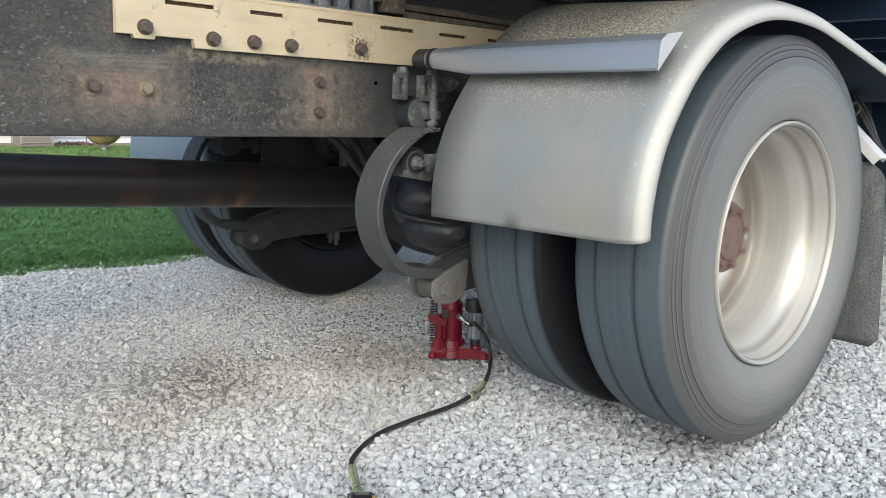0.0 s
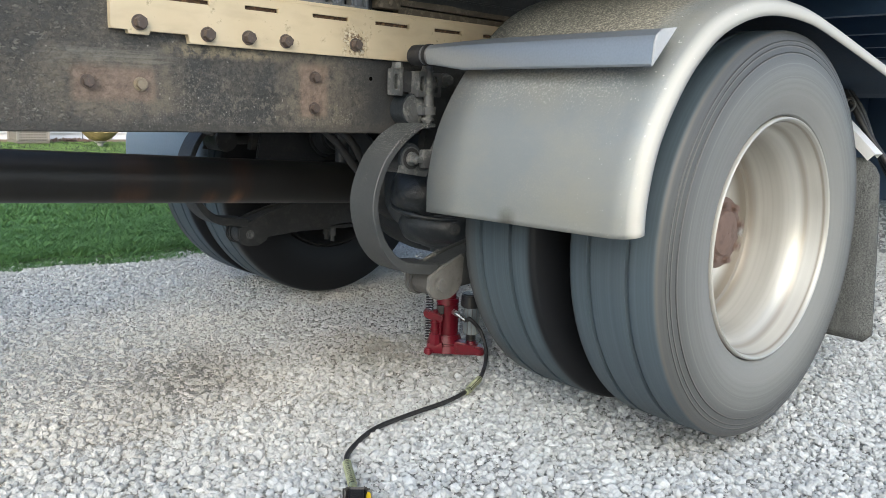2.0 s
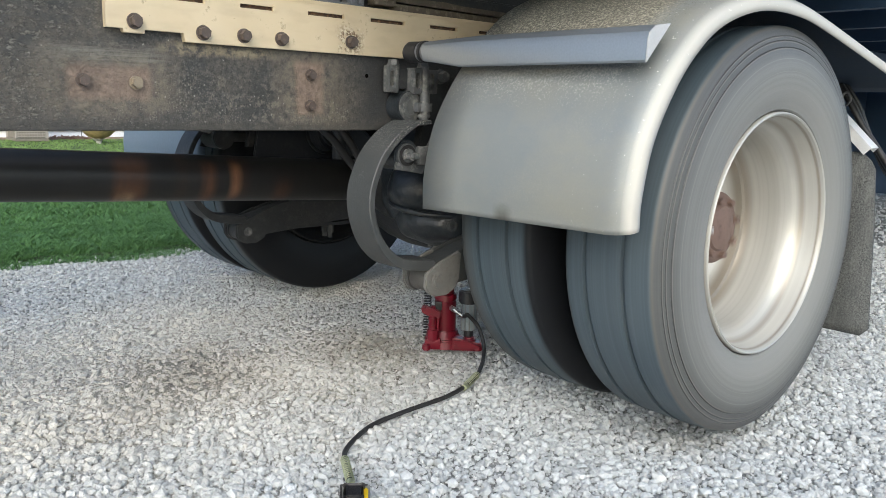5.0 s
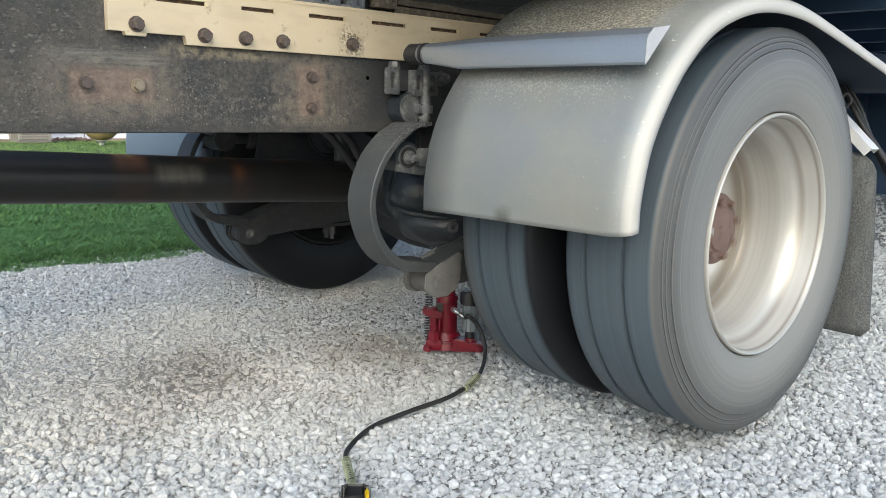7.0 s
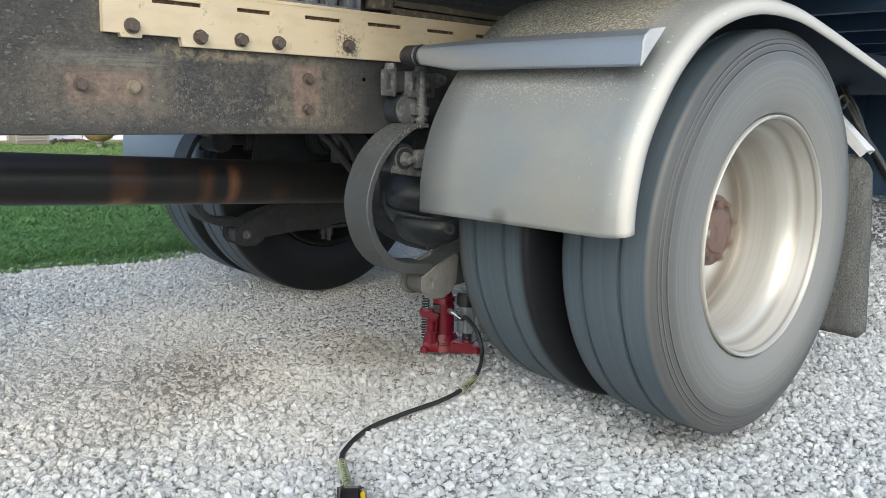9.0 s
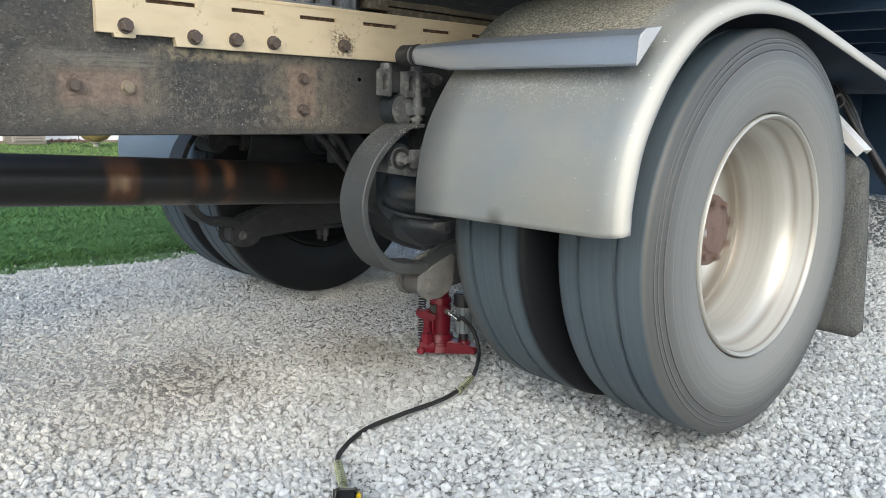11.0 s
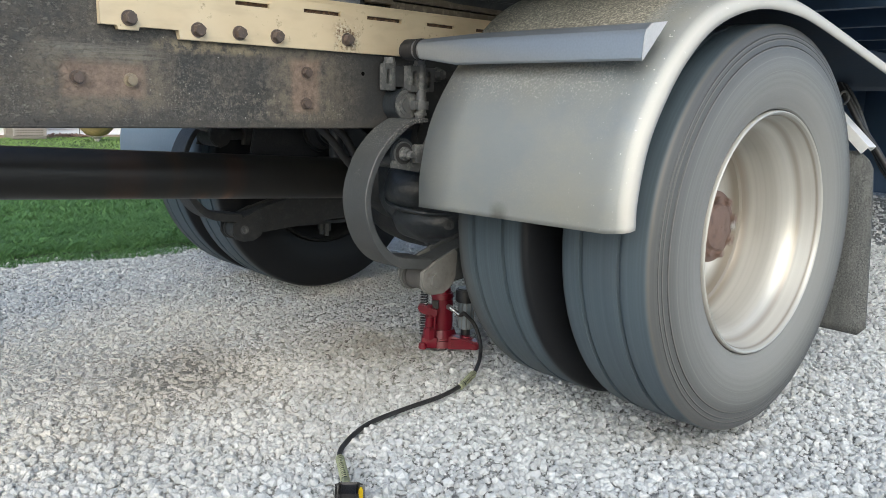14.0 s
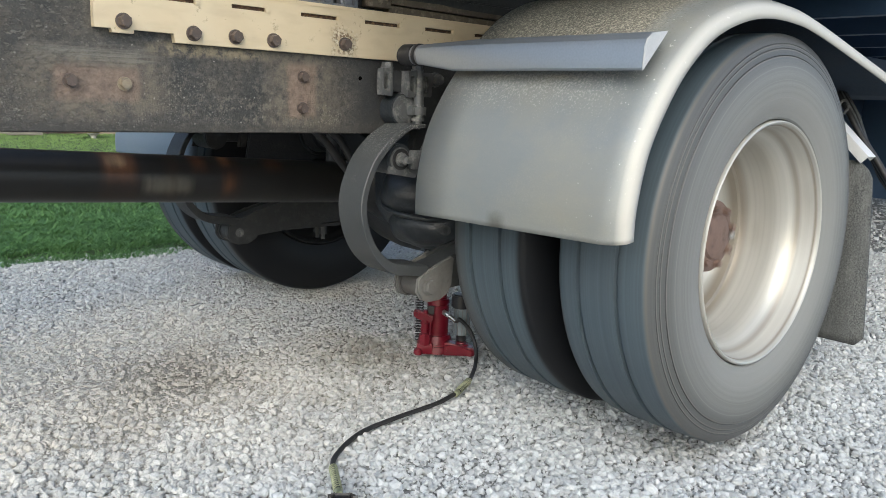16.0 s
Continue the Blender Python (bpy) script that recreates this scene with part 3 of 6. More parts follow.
def spline(pts, steps=8):
    """A smooth curve (Catmull-Rom) through points."""
    p = [Vector(q) for q in pts]
    p = [p[0] * 2 - p[1]] + p + [p[-1] * 2 - p[-2]]
    out = []
    for i in range(1, len(p) - 2):
        a, b, c, d = p[i - 1:i + 3]
        for k in range(steps):
            t = k / steps
            out.append(0.5 * (2 * b + (c - a) * t + (2 * a - 5 * b + 4 * c - d) * t * t + (3 * b - a - 3 * c + d) * t ** 3))
    out.append(p[-2])
    return out


def tube(bm, pts, r, seg=12, steps=8):
    c = spline(pts, steps)
    rings = []
    up = Vector((0, 0, 1))
    for i, q in enumerate(c):
        d = (c[min(i + 1, len(c) - 1)] - c[max(i - 1, 0)]).normalized()
        s = d.cross(up)
        if s.length < 0.05:
            s = d.cross(Vector((1, 0, 0)))
        s.normalize()
        u = s.cross(d)
        up = u
        rings.append([bm.verts.new(q + r * (math.cos(2 * math.pi * k / seg) * s + math.sin(2 * math.pi * k / seg) * u)) for k in range(seg)])
    for a, b in zip(rings, rings[1:]):
        for k in range(seg):
            bm.faces.new((a[k], a[(k + 1) % seg], b[(k + 1) % seg], b[k]))
    bm.faces.new(rings[0][::-1])
    bm.faces.new(rings[-1])
    return bm


def coil(bm, a, b, r, wire, turns, seg=6):
    """A coil spring from a to b."""
    a, b = Vector(a), Vector(b)
    q = (b - a).to_track_quat("Z", "Y")
    pts = []
    for i in range(turns * 10 + 1):
        w = 2 * math.pi * i / 10
        pts.append(a + (b - a) * (i / (turns * 10)) + q @ Vector((r * math.cos(w), r * math.sin(w), 0)))
    return tube(bm, pts, wire, seg, 1)


def hexbolt(bm, at, r=0.016, h=0.013, washer=True, turn=0.3):
    """A hexagon head on a washer, standing out of a wall towards -y."""
    x, y, z = at
    if washer:
        rod(bm, (x, y, z), (x, y - 0.004, z), r * 1.22, seg=24)
    m = Matrix.Translation((x, y - 0.004 - h / 2, z)) @ pose(0, 0, 0, 90, 0, 0) @ Matrix.Rotation(turn, 4, "Z")
    v = bmesh.ops.create_cone(bm, cap_ends=True, segments=6, radius1=r, radius2=r * 0.94, depth=h, matrix=m)["verts"]
    return bm


AXLE_Z, MID = 0.53, 1.258           # height of the axle, the truck's middle line


def over(y, far):
    """The y on the other side of the truck where far is set."""
    return 2 * MID - y if far else y


# ---- ground ----
def inside_lawn(x, y):
    """How far a place lies past the ragged edge between gravel and lawn."""
    e = 3.22 + 0.10 * noise.noise((x * 0.9, 3.1, 0)) + 0.07 * noise.noise((x * 4.0, 7.7, 0)) - 0.10 * max(0, min(1, (x + 0.6) / 0.6))
    return y - e


def ground_height(x, y):
    h = 0.012 * noise.noise((x * 0.8, y * 0.8, 0.3)) + 0.006 * noise.noise((x * 3.1, y * 3.1, 5.0))
    return h - 0.012 * math.exp(-((x / 0.25) ** 2 + ((y - 0.3) / 0.4) ** 2))


def build_ground():
    # one sheet: fine squares near the truck, wide ones out to the horizon
    def steps(lo, hi, fine):
        near = list(np.arange(lo, hi + 1e-6, fine))
        d, a, b = fine, lo, hi
        left, right = [], []
        while a > -2400:
            d *= 1.7
            a, b = a - d, b + d
            left.append(a)
            right.append(b)
        return left[::-1] + near + right
    xs, ys = steps(-2.4, 2.4, 0.08), steps(-1.6, 3.6, 0.08)
    bm = bmesh.new()
    grid = [[bm.verts.new((x, y, ground_height(x, y) if abs(x) < 4 and abs(y) < 6 else 0.0)) for y in ys] for x in xs]
    for i in range(len(xs) - 1):
        for j in range(len(ys) - 1):
            bm.faces.new((grid[i][j], grid[i + 1][j], grid[i + 1][j + 1], grid[i][j + 1]))
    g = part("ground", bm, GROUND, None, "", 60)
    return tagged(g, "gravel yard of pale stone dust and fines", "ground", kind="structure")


def build_gravel():
    """Crushed stones, thickest and most varied near the truck, as one mesh."""
    rng = np.random.default_rng(7)
    t = (1 + 5 ** 0.5) / 2
    base = np.array([(-1, t, 0), (1, t, 0), (-1, -t, 0), (1, -t, 0), (0, -1, t), (0, 1, t), (0, -1, -t), (0, 1, -t),
                     (t, 0, -1), (t, 0, 1), (-t, 0, -1), (-t, 0, 1)]) / math.hypot(1, t)
    tri = np.array([(0, 11, 5), (0, 5, 1), (0, 1, 7), (0, 7, 10), (0, 10, 11), (1, 5, 9), (5, 11, 4), (11, 10, 2), (10, 7, 6), (7, 1, 8),
                    (3, 9, 4), (3, 4, 2), (3, 2, 6), (3, 6, 8), (3, 8, 9), (4, 9, 5), (2, 4, 11), (6, 2, 10), (8, 6, 7), (9, 8, 1)])
    # small chips: skewed blocks
    block = np.array([(-1, -1, -1), (1, -1, -1), (1, 1, -1), (-1, 1, -1), (-1, -1, 1), (1, -1, 1), (1, 1, 1), (-1, 1, 1)]) * 0.62
    btri = np.array([(0, 2, 1), (0, 3, 2), (4, 5, 6), (4, 6, 7), (0, 1, 5), (0, 5, 4), (1, 2, 6), (1, 6, 5), (2, 3, 7), (2, 7, 6), (3, 0, 4), (3, 4, 7)])
    # areas: x0, x1, y0, y1, count, smallest and largest radius, how fast the sizes fall off, chips or stones
    areas = ((-1.9, 1.4, -0.5, 1.3, 44000, 0.0046, 0.0118, 2.2, False), (-1.9, 1.4, -0.5, 1.3, 3600, 0.0090, 0.0150, 2.0, False), (-1.9, 1.4, -0.5, 1.3, 72000, 0.0022, 0.0054, 1.5, True),
             (-1.6, 1.6, 1.3, 3.4, 11000, 0.006, 0.0125, 2.2, False), (-1.6, 1.6, 1.3, 3.4, 58000, 0.0038, 0.0095, 2.0, True), (1.4, 3.6, -1.2, 1.8, 34000, 0.005, 0.012, 2.2, True),
             (3.6, 9.0, -1.0, 4.5, 16000, 0.008, 0.017, 2.2, True), (-3.5, -1.6, 1.0, 3.4, 5000, 0.007, 0.015, 2.5, True),
             (-3.6, -1.9, -1.4, 1.0, 9000, 0.006, 0.014, 2.2, True), (-4.2, 4.2, -2.6, -0.5, 24000, 0.006, 0.015, 2.2, True), (-6.5, 6.5, -5.0, -2.6, 9000, 0.009, 0.018, 2.2, True))
    vs, fs, k = [], [], 0
    for x0, x1, y0, y1, count, r0, r1, fall, chips in areas:
        px, py = rng.uniform(x0, x1, count), rng.uniform(y0, y1, count)
        for x, y, u in zip(px, py, rng.random(count)):
            d = inside_lawn(x, y)
            if d > 0.12 * rng.random():
                continue
            patch = noise.noise((x * 1.7, y * 1.7, 9.0))
            worn_in = max(math.exp(-(((x + 0.95) / 0.40) ** 2 + ((y - 1.25) / 0.30) ** 2)), math.exp(-(((x + 0.86) / 0.16) ** 2 + ((y - 0.95) / 0.10) ** 2)))
            # rolled ground under the truck: stones pressed into the fines
            rolled = max(0.0, min(1.0, (y - 0.75 + 0.5 * noise.noise((x * 1.3, y * 1.3, 2.0))) / 0.5)) * max(0.0, min(1.0, (2.7 - y) / 0.6))
            if rng.random() < 0.65 * worn_in or (patch < -0.15 and rng.random() < 0.15) or rng.random() < 0.08 * rolled:
                continue
            r = r0 + (r1 - r0) * u ** fall
            s = r * rng.uniform(0.7, 1.35, 3)
            s[2] *= 0.74
            p = (block * (1 + rng.uniform(-0.38, 0.38, (8, 3))) if chips else base * (1 + rng.uniform(-0.26, 0.22, (12, 1)))) * s
            a, b = rng.uniform(0, 6.28), rng.normal(0, 0.45)
            ca, sa, cb, sb = math.cos(a), math.sin(a), math.cos(b), math.sin(b)
            p = p @ np.array([(1, 0, 0), (0, cb, sb), (0, -sb, cb)]) @ np.array([(ca, sa, 0), (-sa, ca, 0), (0, 0, 1)])
            p += (x, y, ground_height(x, y) + s[2] * (rng.uniform(0.20, 1.0) - 0.34 * rolled))
            vs.append(p)
            fs.append((btri if chips else tri) + k)
            k += len(p)
    v, f = np.concatenate(vs), np.concatenate(fs)
    me = bpy.data.meshes.new("gravel")
    me.from_pydata(v.tolist(), [], f.tolist())
    me.materials.append(GRAVEL)
    return tagged(new("gravel", me), "loose crushed limestone gravel, pale grey with brown dirt", "gravel", kind="stuff")


def build_lawn():
    rng = np.random.default_rng(3)
    bm = bmesh.new()
    xs = np.linspace(-9, 14, 90)
    rows = []
    for x in xs:
        e = 3.22 + 0.10 * noise.noise((x * 0.9, 3.1, 0)) + 0.07 * noise.noise((x * 4.0, 7.7, 0)) - 0.10 * max(0, min(1, (x + 0.6) / 0.6))
        rows.append([bm.verts.new((x, e + 0.02, -0.03)), bm.verts.new((x, e + 0.12, 0.022)), bm.verts.new((x, 7, 0.03)), bm.verts.new((x, 19, 0.03))])
    for a, b in zip(rows, rows[1:]):
        for k in range(3):
            bm.faces.new((a[k], b[k], b[k + 1], a[k + 1]))
    lawn = part("lawn", bm, LAWN, None, "", 60)
    tagged(lawn, "mown green lawn beside the gravel yard", "lawn", kind="structure")
    # blades: bent strips in tufts, shorter and thinner along the edge
    vs, fs, k = [], [], 0
    for x0, x1, y0, y1, count, h0, h1, w in ((-2.2, 1.0, 3.0, 4.3, 82000, 0.030, 0.078, 0.0022), (-2.4, 2.2, 4.3, 7.5, 62000, 0.035, 0.080, 0.0036),
                                             (-1.5, 7.0, 7.5, 14.0, 46000, 0.03, 0.06, 0.0055)):
        px, py = rng.uniform(x0, x1, count), rng.uniform(y0, y1, count)
        for x, y in zip(px, py):
            d = inside_lawn(x, y)
            if d < -0.03 - 0.10 * max(0, noise.noise((x * 5, y * 5, 1))) or (d < 0.12 and rng.random() < 0.45):
                continue
            tuft = 0.5 + 0.5 * noise.noise((x * 9, y * 9, 4.0))
            h = rng.uniform(h0, h1) * (0.45 + 0.85 * tuft) * (0.55 + 0.45 * min(1, max(0, d + 0.05) / 0.35))
            a = 4.0 * noise.noise((x * 11, y * 11, 8.0)) + rng.normal(0, 1.7)
            lean = rng.uniform(0.25, 1.25) * h
            dx, dy = math.cos(a), math.sin(a)
            b = rng.uniform(0, 6.28)
            wx, wy = w * math.cos(b), w * math.sin(b)
            g = 0.016 if d > 0.12 else 0.0
            for t, q in ((0.0, 1.0), (0.45, 0.95), (0.8, 0.7)):
                cx, cy, cz = x + dx * lean * t ** 1.8, y + dy * lean * t ** 1.8, g + h * (t - 0.25 * t ** 3)
                vs += [(cx - wx * q, cy - wy * q, cz), (cx + wx * q, cy + wy * q, cz)]
            vs.append((x + dx * lean * 1.1, y + dy * lean * 1.1, g + h * 0.74))
            fs += [(k, k + 1, k + 3, k + 2), (k + 2, k + 3, k + 5, k + 4), (k + 4, k + 5, k + 6)]
            k += 7
    me = bpy.data.meshes.new("grass")
    me.from_pydata(vs, [], fs)
    me.materials.append(BLADE)
    tagged(new("grass", me), "short green lawn grass with a ragged edge", "grass", kind="stuff")


# ---- wheels ----
def tyre_profile(front=0.0, back=0.0, marked=True):
    """Radius and y from the outer bead round the tread to the inner bead; ribs, grooves and ring marks on the shoulder."""
    h = [(0.2990, 0.026), (0.3010, 0.0135), (0.305, 0.0085), (0.318, 0.0040), (0.335, -0.0015), (0.350, -0.0050), (0.368, -0.0076), (0.385, -0.0086), (0.404, -0.0080),
         (0.421, -0.0060), (0.434, -0.0030), (0.4440, 0.0000), (0.4450, 0.0024), (0.4472, 0.0012), (0.4600, 0.0042), (0.4610, 0.0062), (0.4632, 0.0050), (0.4705, 0.0068), (0.4715, 0.0086), (0.4738, 0.0078),
         (0.4850, 0.0125), (0.4910, 0.0165), (0.4945, 0.0210)]
    if not marked:
        h = [q for q in h if q[0] < 0.444 or q[0] > 0.474]
    marks = [(0.4960, 0.027 + front)]
    for c in (0.086, 0.186):
        marks += [(0.4975, c - 0.0068), (0.4885, c - 0.0046), (0.4885, c + 0.0046), (0.4975, c + 0.0068)]
    marks += [(0.498, 0.136), (0.4960, 0.272 - 0.027 - back)]
    marks.sort(key=lambda q: q[1])
    return [(r, y + front) for r, y in h] + marks + [(r, 0.272 - y - back) for r, y in h[::-1]]


def rim_profile():
    return [(0.2985, 0.030), (0.2985, 0.012), (0.2970, 0.006), (0.2940, 0.0035), (0.2905, 0.006), (0.2880, 0.012), (0.2870, 0.0155), (0.2855, 0.0165), (0.2835, 0.024), (0.2805, 0.052), (0.277, 0.060),
            (0.2625, 0.078), (0.2565, 0.088), (0.2535, 0.120), (0.250, 0.165), (0.247, 0.190), (0.240, 0.203), (0.232, 0.207), (0.229, 0.215),
            (0.222, 0.236), (0.205, 0.258), (0.185, 0.268), (0.160, 0.272), (0.110, 0.272)]


def build_wheel(truck, name, label, front=0.0, back=0.0):
    """One wheel, its open dish towards -y; the rim is the part that carries tyre, hub and nuts."""
    bm = bmesh.new()
    lathe(bm, rim_profile() + [(0.110, 0.282), (0.165, 0.282), (0.210, 0.270), (0.235, 0.250), (0.255, 0.215), (0.262, 0.12), (0.272, 0.10), (0.290, 0.24), (0.298, 0.262), (0.2985, 0.03)], 96)
    wheel = part(name, bm, RIM, truck, label, 28)
    bm = bmesh.new()
    lathe(bm, tyre_profile(front, back, front == 0.0), 128)
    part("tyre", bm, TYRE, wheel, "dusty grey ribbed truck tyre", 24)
    return wheel


def build_hub(wheel):
    bm = bmesh.new()
    lathe(bm, [(0.001, 0.130), (0.030, 0.130), (0.055, 0.136), (0.060, 0.142), (0.083, 0.146), (0.092, 0.152), (0.094, 0.162), (0.080, 0.170), (0.086, 0.21), (0.104, 0.235), (0.109, 0.272)], 40)
    part("hub", bm, HUB, wheel, "rusty brown hub with a studded axle flange", 30)
    for i in range(8):
        a = 2 * math.pi * (i + 0.3) / 8
        bm = bmesh.new()
        hexbolt(bm, (0.073 * math.cos(a), 0.1465, 0.073 * math.sin(a)), 0.0105, 0.012)
        part("stud_nut", bm, HUB, wheel)
    for i in range(10):
        a = 2 * math.pi * i / 10
        bm = bmesh.new()
        hexbolt(bm, (0.143 * math.cos(a), 0.2715, 0.143 * math.sin(a)), 0.0185, 0.026)
        part("lug_nut", bm, HUB, wheel)
    bm = bmesh.new()
    box(bm, 0.052, 0.075, 0.1295, 0.134, -0.006, 0.006, 0.001)
    part("worn_patch", bm, CHROME, wheel, "bright bare metal wear mark")


truck = thing("truck", (0, 0, 0), "highway truck tractor with jacked-up spinning dual rear wheels", "truck")
near_outer = build_wheel(truck, "wheel", "cream painted deep-dish outer wheel, spinning", 0.0, 0.011)
near_outer.location = (0, 0, AXLE_Z)
build_hub(near_outer)


def copy_wheel(src, m, label, rim_mat=None):
    w = copy_thing(src, m)
    w.parent = truck
    tagged(w, label)
    if rim_mat:
        w.data = w.data.copy()
        w.data.materials[0] = rim_mat
    return w


plain = build_wheel(truck, "wheel", "inner dual wheel, spinning", 0.006, 0.0)
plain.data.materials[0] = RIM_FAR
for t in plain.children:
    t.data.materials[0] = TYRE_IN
WHEELS = [(near_outer, 0.0, False)]
# an inner wheel faces the other way: dish towards the truck's middle
plain.matrix_basis = pose(0, 0.609, AXLE_Z, 0, 0, 180)
WHEELS.append((plain, 0.609, True))
far_in = copy_wheel(plain, pose(0, 2 * MID - 0.609, AXLE_Z), "far inner dual wheel, dark inside, spinning")
WHEELS.append((far_in, 2 * MID - 0.609, False))
far_out = copy_wheel(plain, pose(0, 2 * MID, AXLE_Z, 0, 0, 180), "far outer dual wheel, spinning")
WHEELS.append((far_out, 2 * MID, True))


# ---- frame ----
RAIL_Y = 0.822


def build_rail(far):
    bm = bmesh.new()
    c = [(0.0, 0.7525), (0.004, 0.750), (0.085, 0.750), (0.085, 0.7585), (0.012, 0.7585), (0.009, 0.762), (0.009, 1.020), (0.012, 1.0235), (0.085, 1.0235), (0.085, 1.032), (0.004, 1.032), (0.0, 1.0295)]
    xs = [-4.6, -3.0, -1.6, -1.2, -0.8, -0.4, 0.4, 1.6]
    rings = [[bm.verts.new((x, over(RAIL_Y + a, far), z)) for a, z in c] for x in xs]
    for p, q in zip(rings, rings[1:]):
        for i in range(len(c)):
            bm.faces.new((p[i], p[(i + 1) % len(c)], q[(i + 1) % len(c)], q[i]))
    bm.faces.new(rings[0])
    bm.faces.new(rings[-1][::-1])
    r = part("frame_rail", bm, RAIL, truck, "chipped black steel frame rail with rust patches")
    if not far:
        for x, z, m in ((-1.332, 0.851, BOLT), (-1.225, 0.850, BARE), (-0.796, 0.885, BOLT), (-0.798, 0.811, BOLT)):
            bm = bmesh.new()
            hexbolt(bm, (x, RAIL_Y, z), 0.0118, 0.011, turn=x * 7)
            part("bolt", bm, m, r, "" if m is BOLT else "bright worn bolt head")
        # nothing is cut: a black disc paints the dark of the hole
        bm = bmesh.new()
        rod(bm, (-0.625, RAIL_Y - 0.0008, 0.890), (-0.625, RAIL_Y + 0.002, 0.890), 0.0052, seg=16)
        part("bolt_hole", bm, PIT, r, "empty dark bolt hole")
    return r


def build_plate():
    """Gold mounting plate on the rail: a stepped lower edge, slots, a dusty upper strip and the rack above it."""
    y0, y1 = RAIL_Y - 0.016, RAIL_Y
    bm = bmesh.new()
    slots = [(-1.185, -1.075), (-0.990, -0.905), (-0.812, -0.708), (-0.625, -0.515), (-0.425, -0.325), (-0.24, -0.14)]
    low = [(-1.287, 0.9585), (-1.2535, 0.9585), (-1.2515, 0.9505), (-1.209, 0.9505), (-1.207, 0.9585), (-1.124, 0.9585), (-1.1205, 0.940), (-0.10, 0.940), (-0.10, 1.0245), (-1.287, 1.0245)]
    prism(bm, low, y0, y1)
    edges = [-1.287] + [v for s in slots for v in s] + [-0.10]
    for a, b in zip(edges[::2], edges[1::2]):
        prism(bm, [(a, 1.0245), (b, 1.0245), (b, 1.0335), (a, 1.0335)], y0, y1)
    prism(bm, [(-1.287, 1.0335), (-0.10, 1.0335), (-0.10, 1.050), (-1.287, 1.050)], y0, y1)
    p = part("mounting_plate", bm, GOLD, truck, "gold painted steel mounting plate with slots")
    for x, z in ((-1.229, 0.974), (-1.080, 0.962), (-0.982, 0.963), (-0.886, 0.963), (-0.687, 0.970)):
        bm = bmesh.new()
        hexbolt(bm, (x, y0, z), 0.0133, 0.014, turn=x * 5)
        part("bolt", bm, BOLT, p)
    # folded lip above the slots, weld beads, and the rack of the sliding coupling
    bm = bmesh.new()
    prism(bm, [(-1.287, 1.0505), (0.2, 1.0505), (0.2, 1.060), (-1.287, 1.060)], y0 + 0.002, y1 + 0.03, 0.002)
    part("upper_strip", bm, GOLD, p)
    for a, b in slots:
        bm = bmesh.new()
        prism(bm, [(b - 0.002, 1.021), (b + 0.009, 1.023), (b + 0.011, 1.034), (b + 0.006, 1.040), (b - 0.003, 1.037)], y0 - 0.004, y0, 0.0015)
        part("weld_bead", bm, GOLD, p)
        bm = bmesh.new()
        prism(bm, [(a, 1.0245), (b, 1.0245), (b, 1.0335), (a, 1.0335)], y0 + 0.008, y1 - 0.001)
        part("slot_back", bm, RUST, p, "rusty recess behind the slot")
    bm = bmesh.new()
    box(bm, -1.3, 0.6, RAIL_Y + 0.03, RAIL_Y + 0.06, 1.040, 1.120)
    rack = part("slide_rack", bm, DARK_IRON, truck, "dark sliding rack on top of the frame rail")
    # grey toothed rack, cut blocks with dark gaps between
    for i in range(7):
        bm = bmesh.new()
        x = -1.02 + i * 0.056
        box(bm, x, x + 0.034, RAIL_Y + 0.004, RAIL_Y + 0.03, 1.0615, 1.112, 0.003)
        box(bm, x + 0.006, x + 0.022, RAIL_Y - 0.004, RAIL_Y + 0.006, 1.066, 1.088, 0.003)
        part("tooth", bm, TOOTH, rack)
    bm = bmesh.new()
    box(bm, -1.03, -0.640, RAIL_Y - 0.006, RAIL_Y + 0.004, 1.0605, 1.066, 0.001)
    box(bm, -0.648, -0.640, RAIL_Y - 0.006, RAIL_Y + 0.03, 1.066, 1.11, 0.001)
    part("rack_tray", bm, TOOTH, rack, "grey steel rack tray")
    bm = bmesh.new()
    box(bm, -0.604, -0.534, RAIL_Y - 0.006, RAIL_Y + 0.03, 1.070, 1.108, 0.005)
    for x, z, r in ((-0.590, 1.096, 0.006), (-0.570, 1.086, 0.009), (-0.548, 1.092, 0.007)):
        rod(bm, (x, RAIL_Y - 0.002, z), (x, RAIL_Y - 0.011, z), r, r * 0.8, 14, 0.002)
    part("lock_block", bm, BROWN, rack, "dusty brown cast lock block", 35)
    bm = bmesh.new()
    prism(bm, [(-0.534, 1.084), (0.30, 1.076), (0.30, 1.092), (-0.30, 1.096), (-0.36, 1.100), (-0.534, 1.098)], RAIL_Y - 0.002, RAIL_Y + 0.03, 0.003)
    prism(bm, [(-0.72, 1.100), (-0.64, 1.092), (-0.606, 1.094), (-0.606, 1.106), (-0.72, 1.110)], RAIL_Y + 0.000, RAIL_Y + 0.03, 0.003)
    part("slide_rail", bm, BROWN, rack, "dusty brown slide rail with a ridge")
    bm = bmesh.new()
    prism(bm, [(-0.534, 1.0625), (0.30, 1.0625), (0.30, 1.073), (-0.534, 1.080)], RAIL_Y + 0.006, RAIL_Y + 0.03, 0.001)
    part("slide_rail", bm, BROWN, rack)


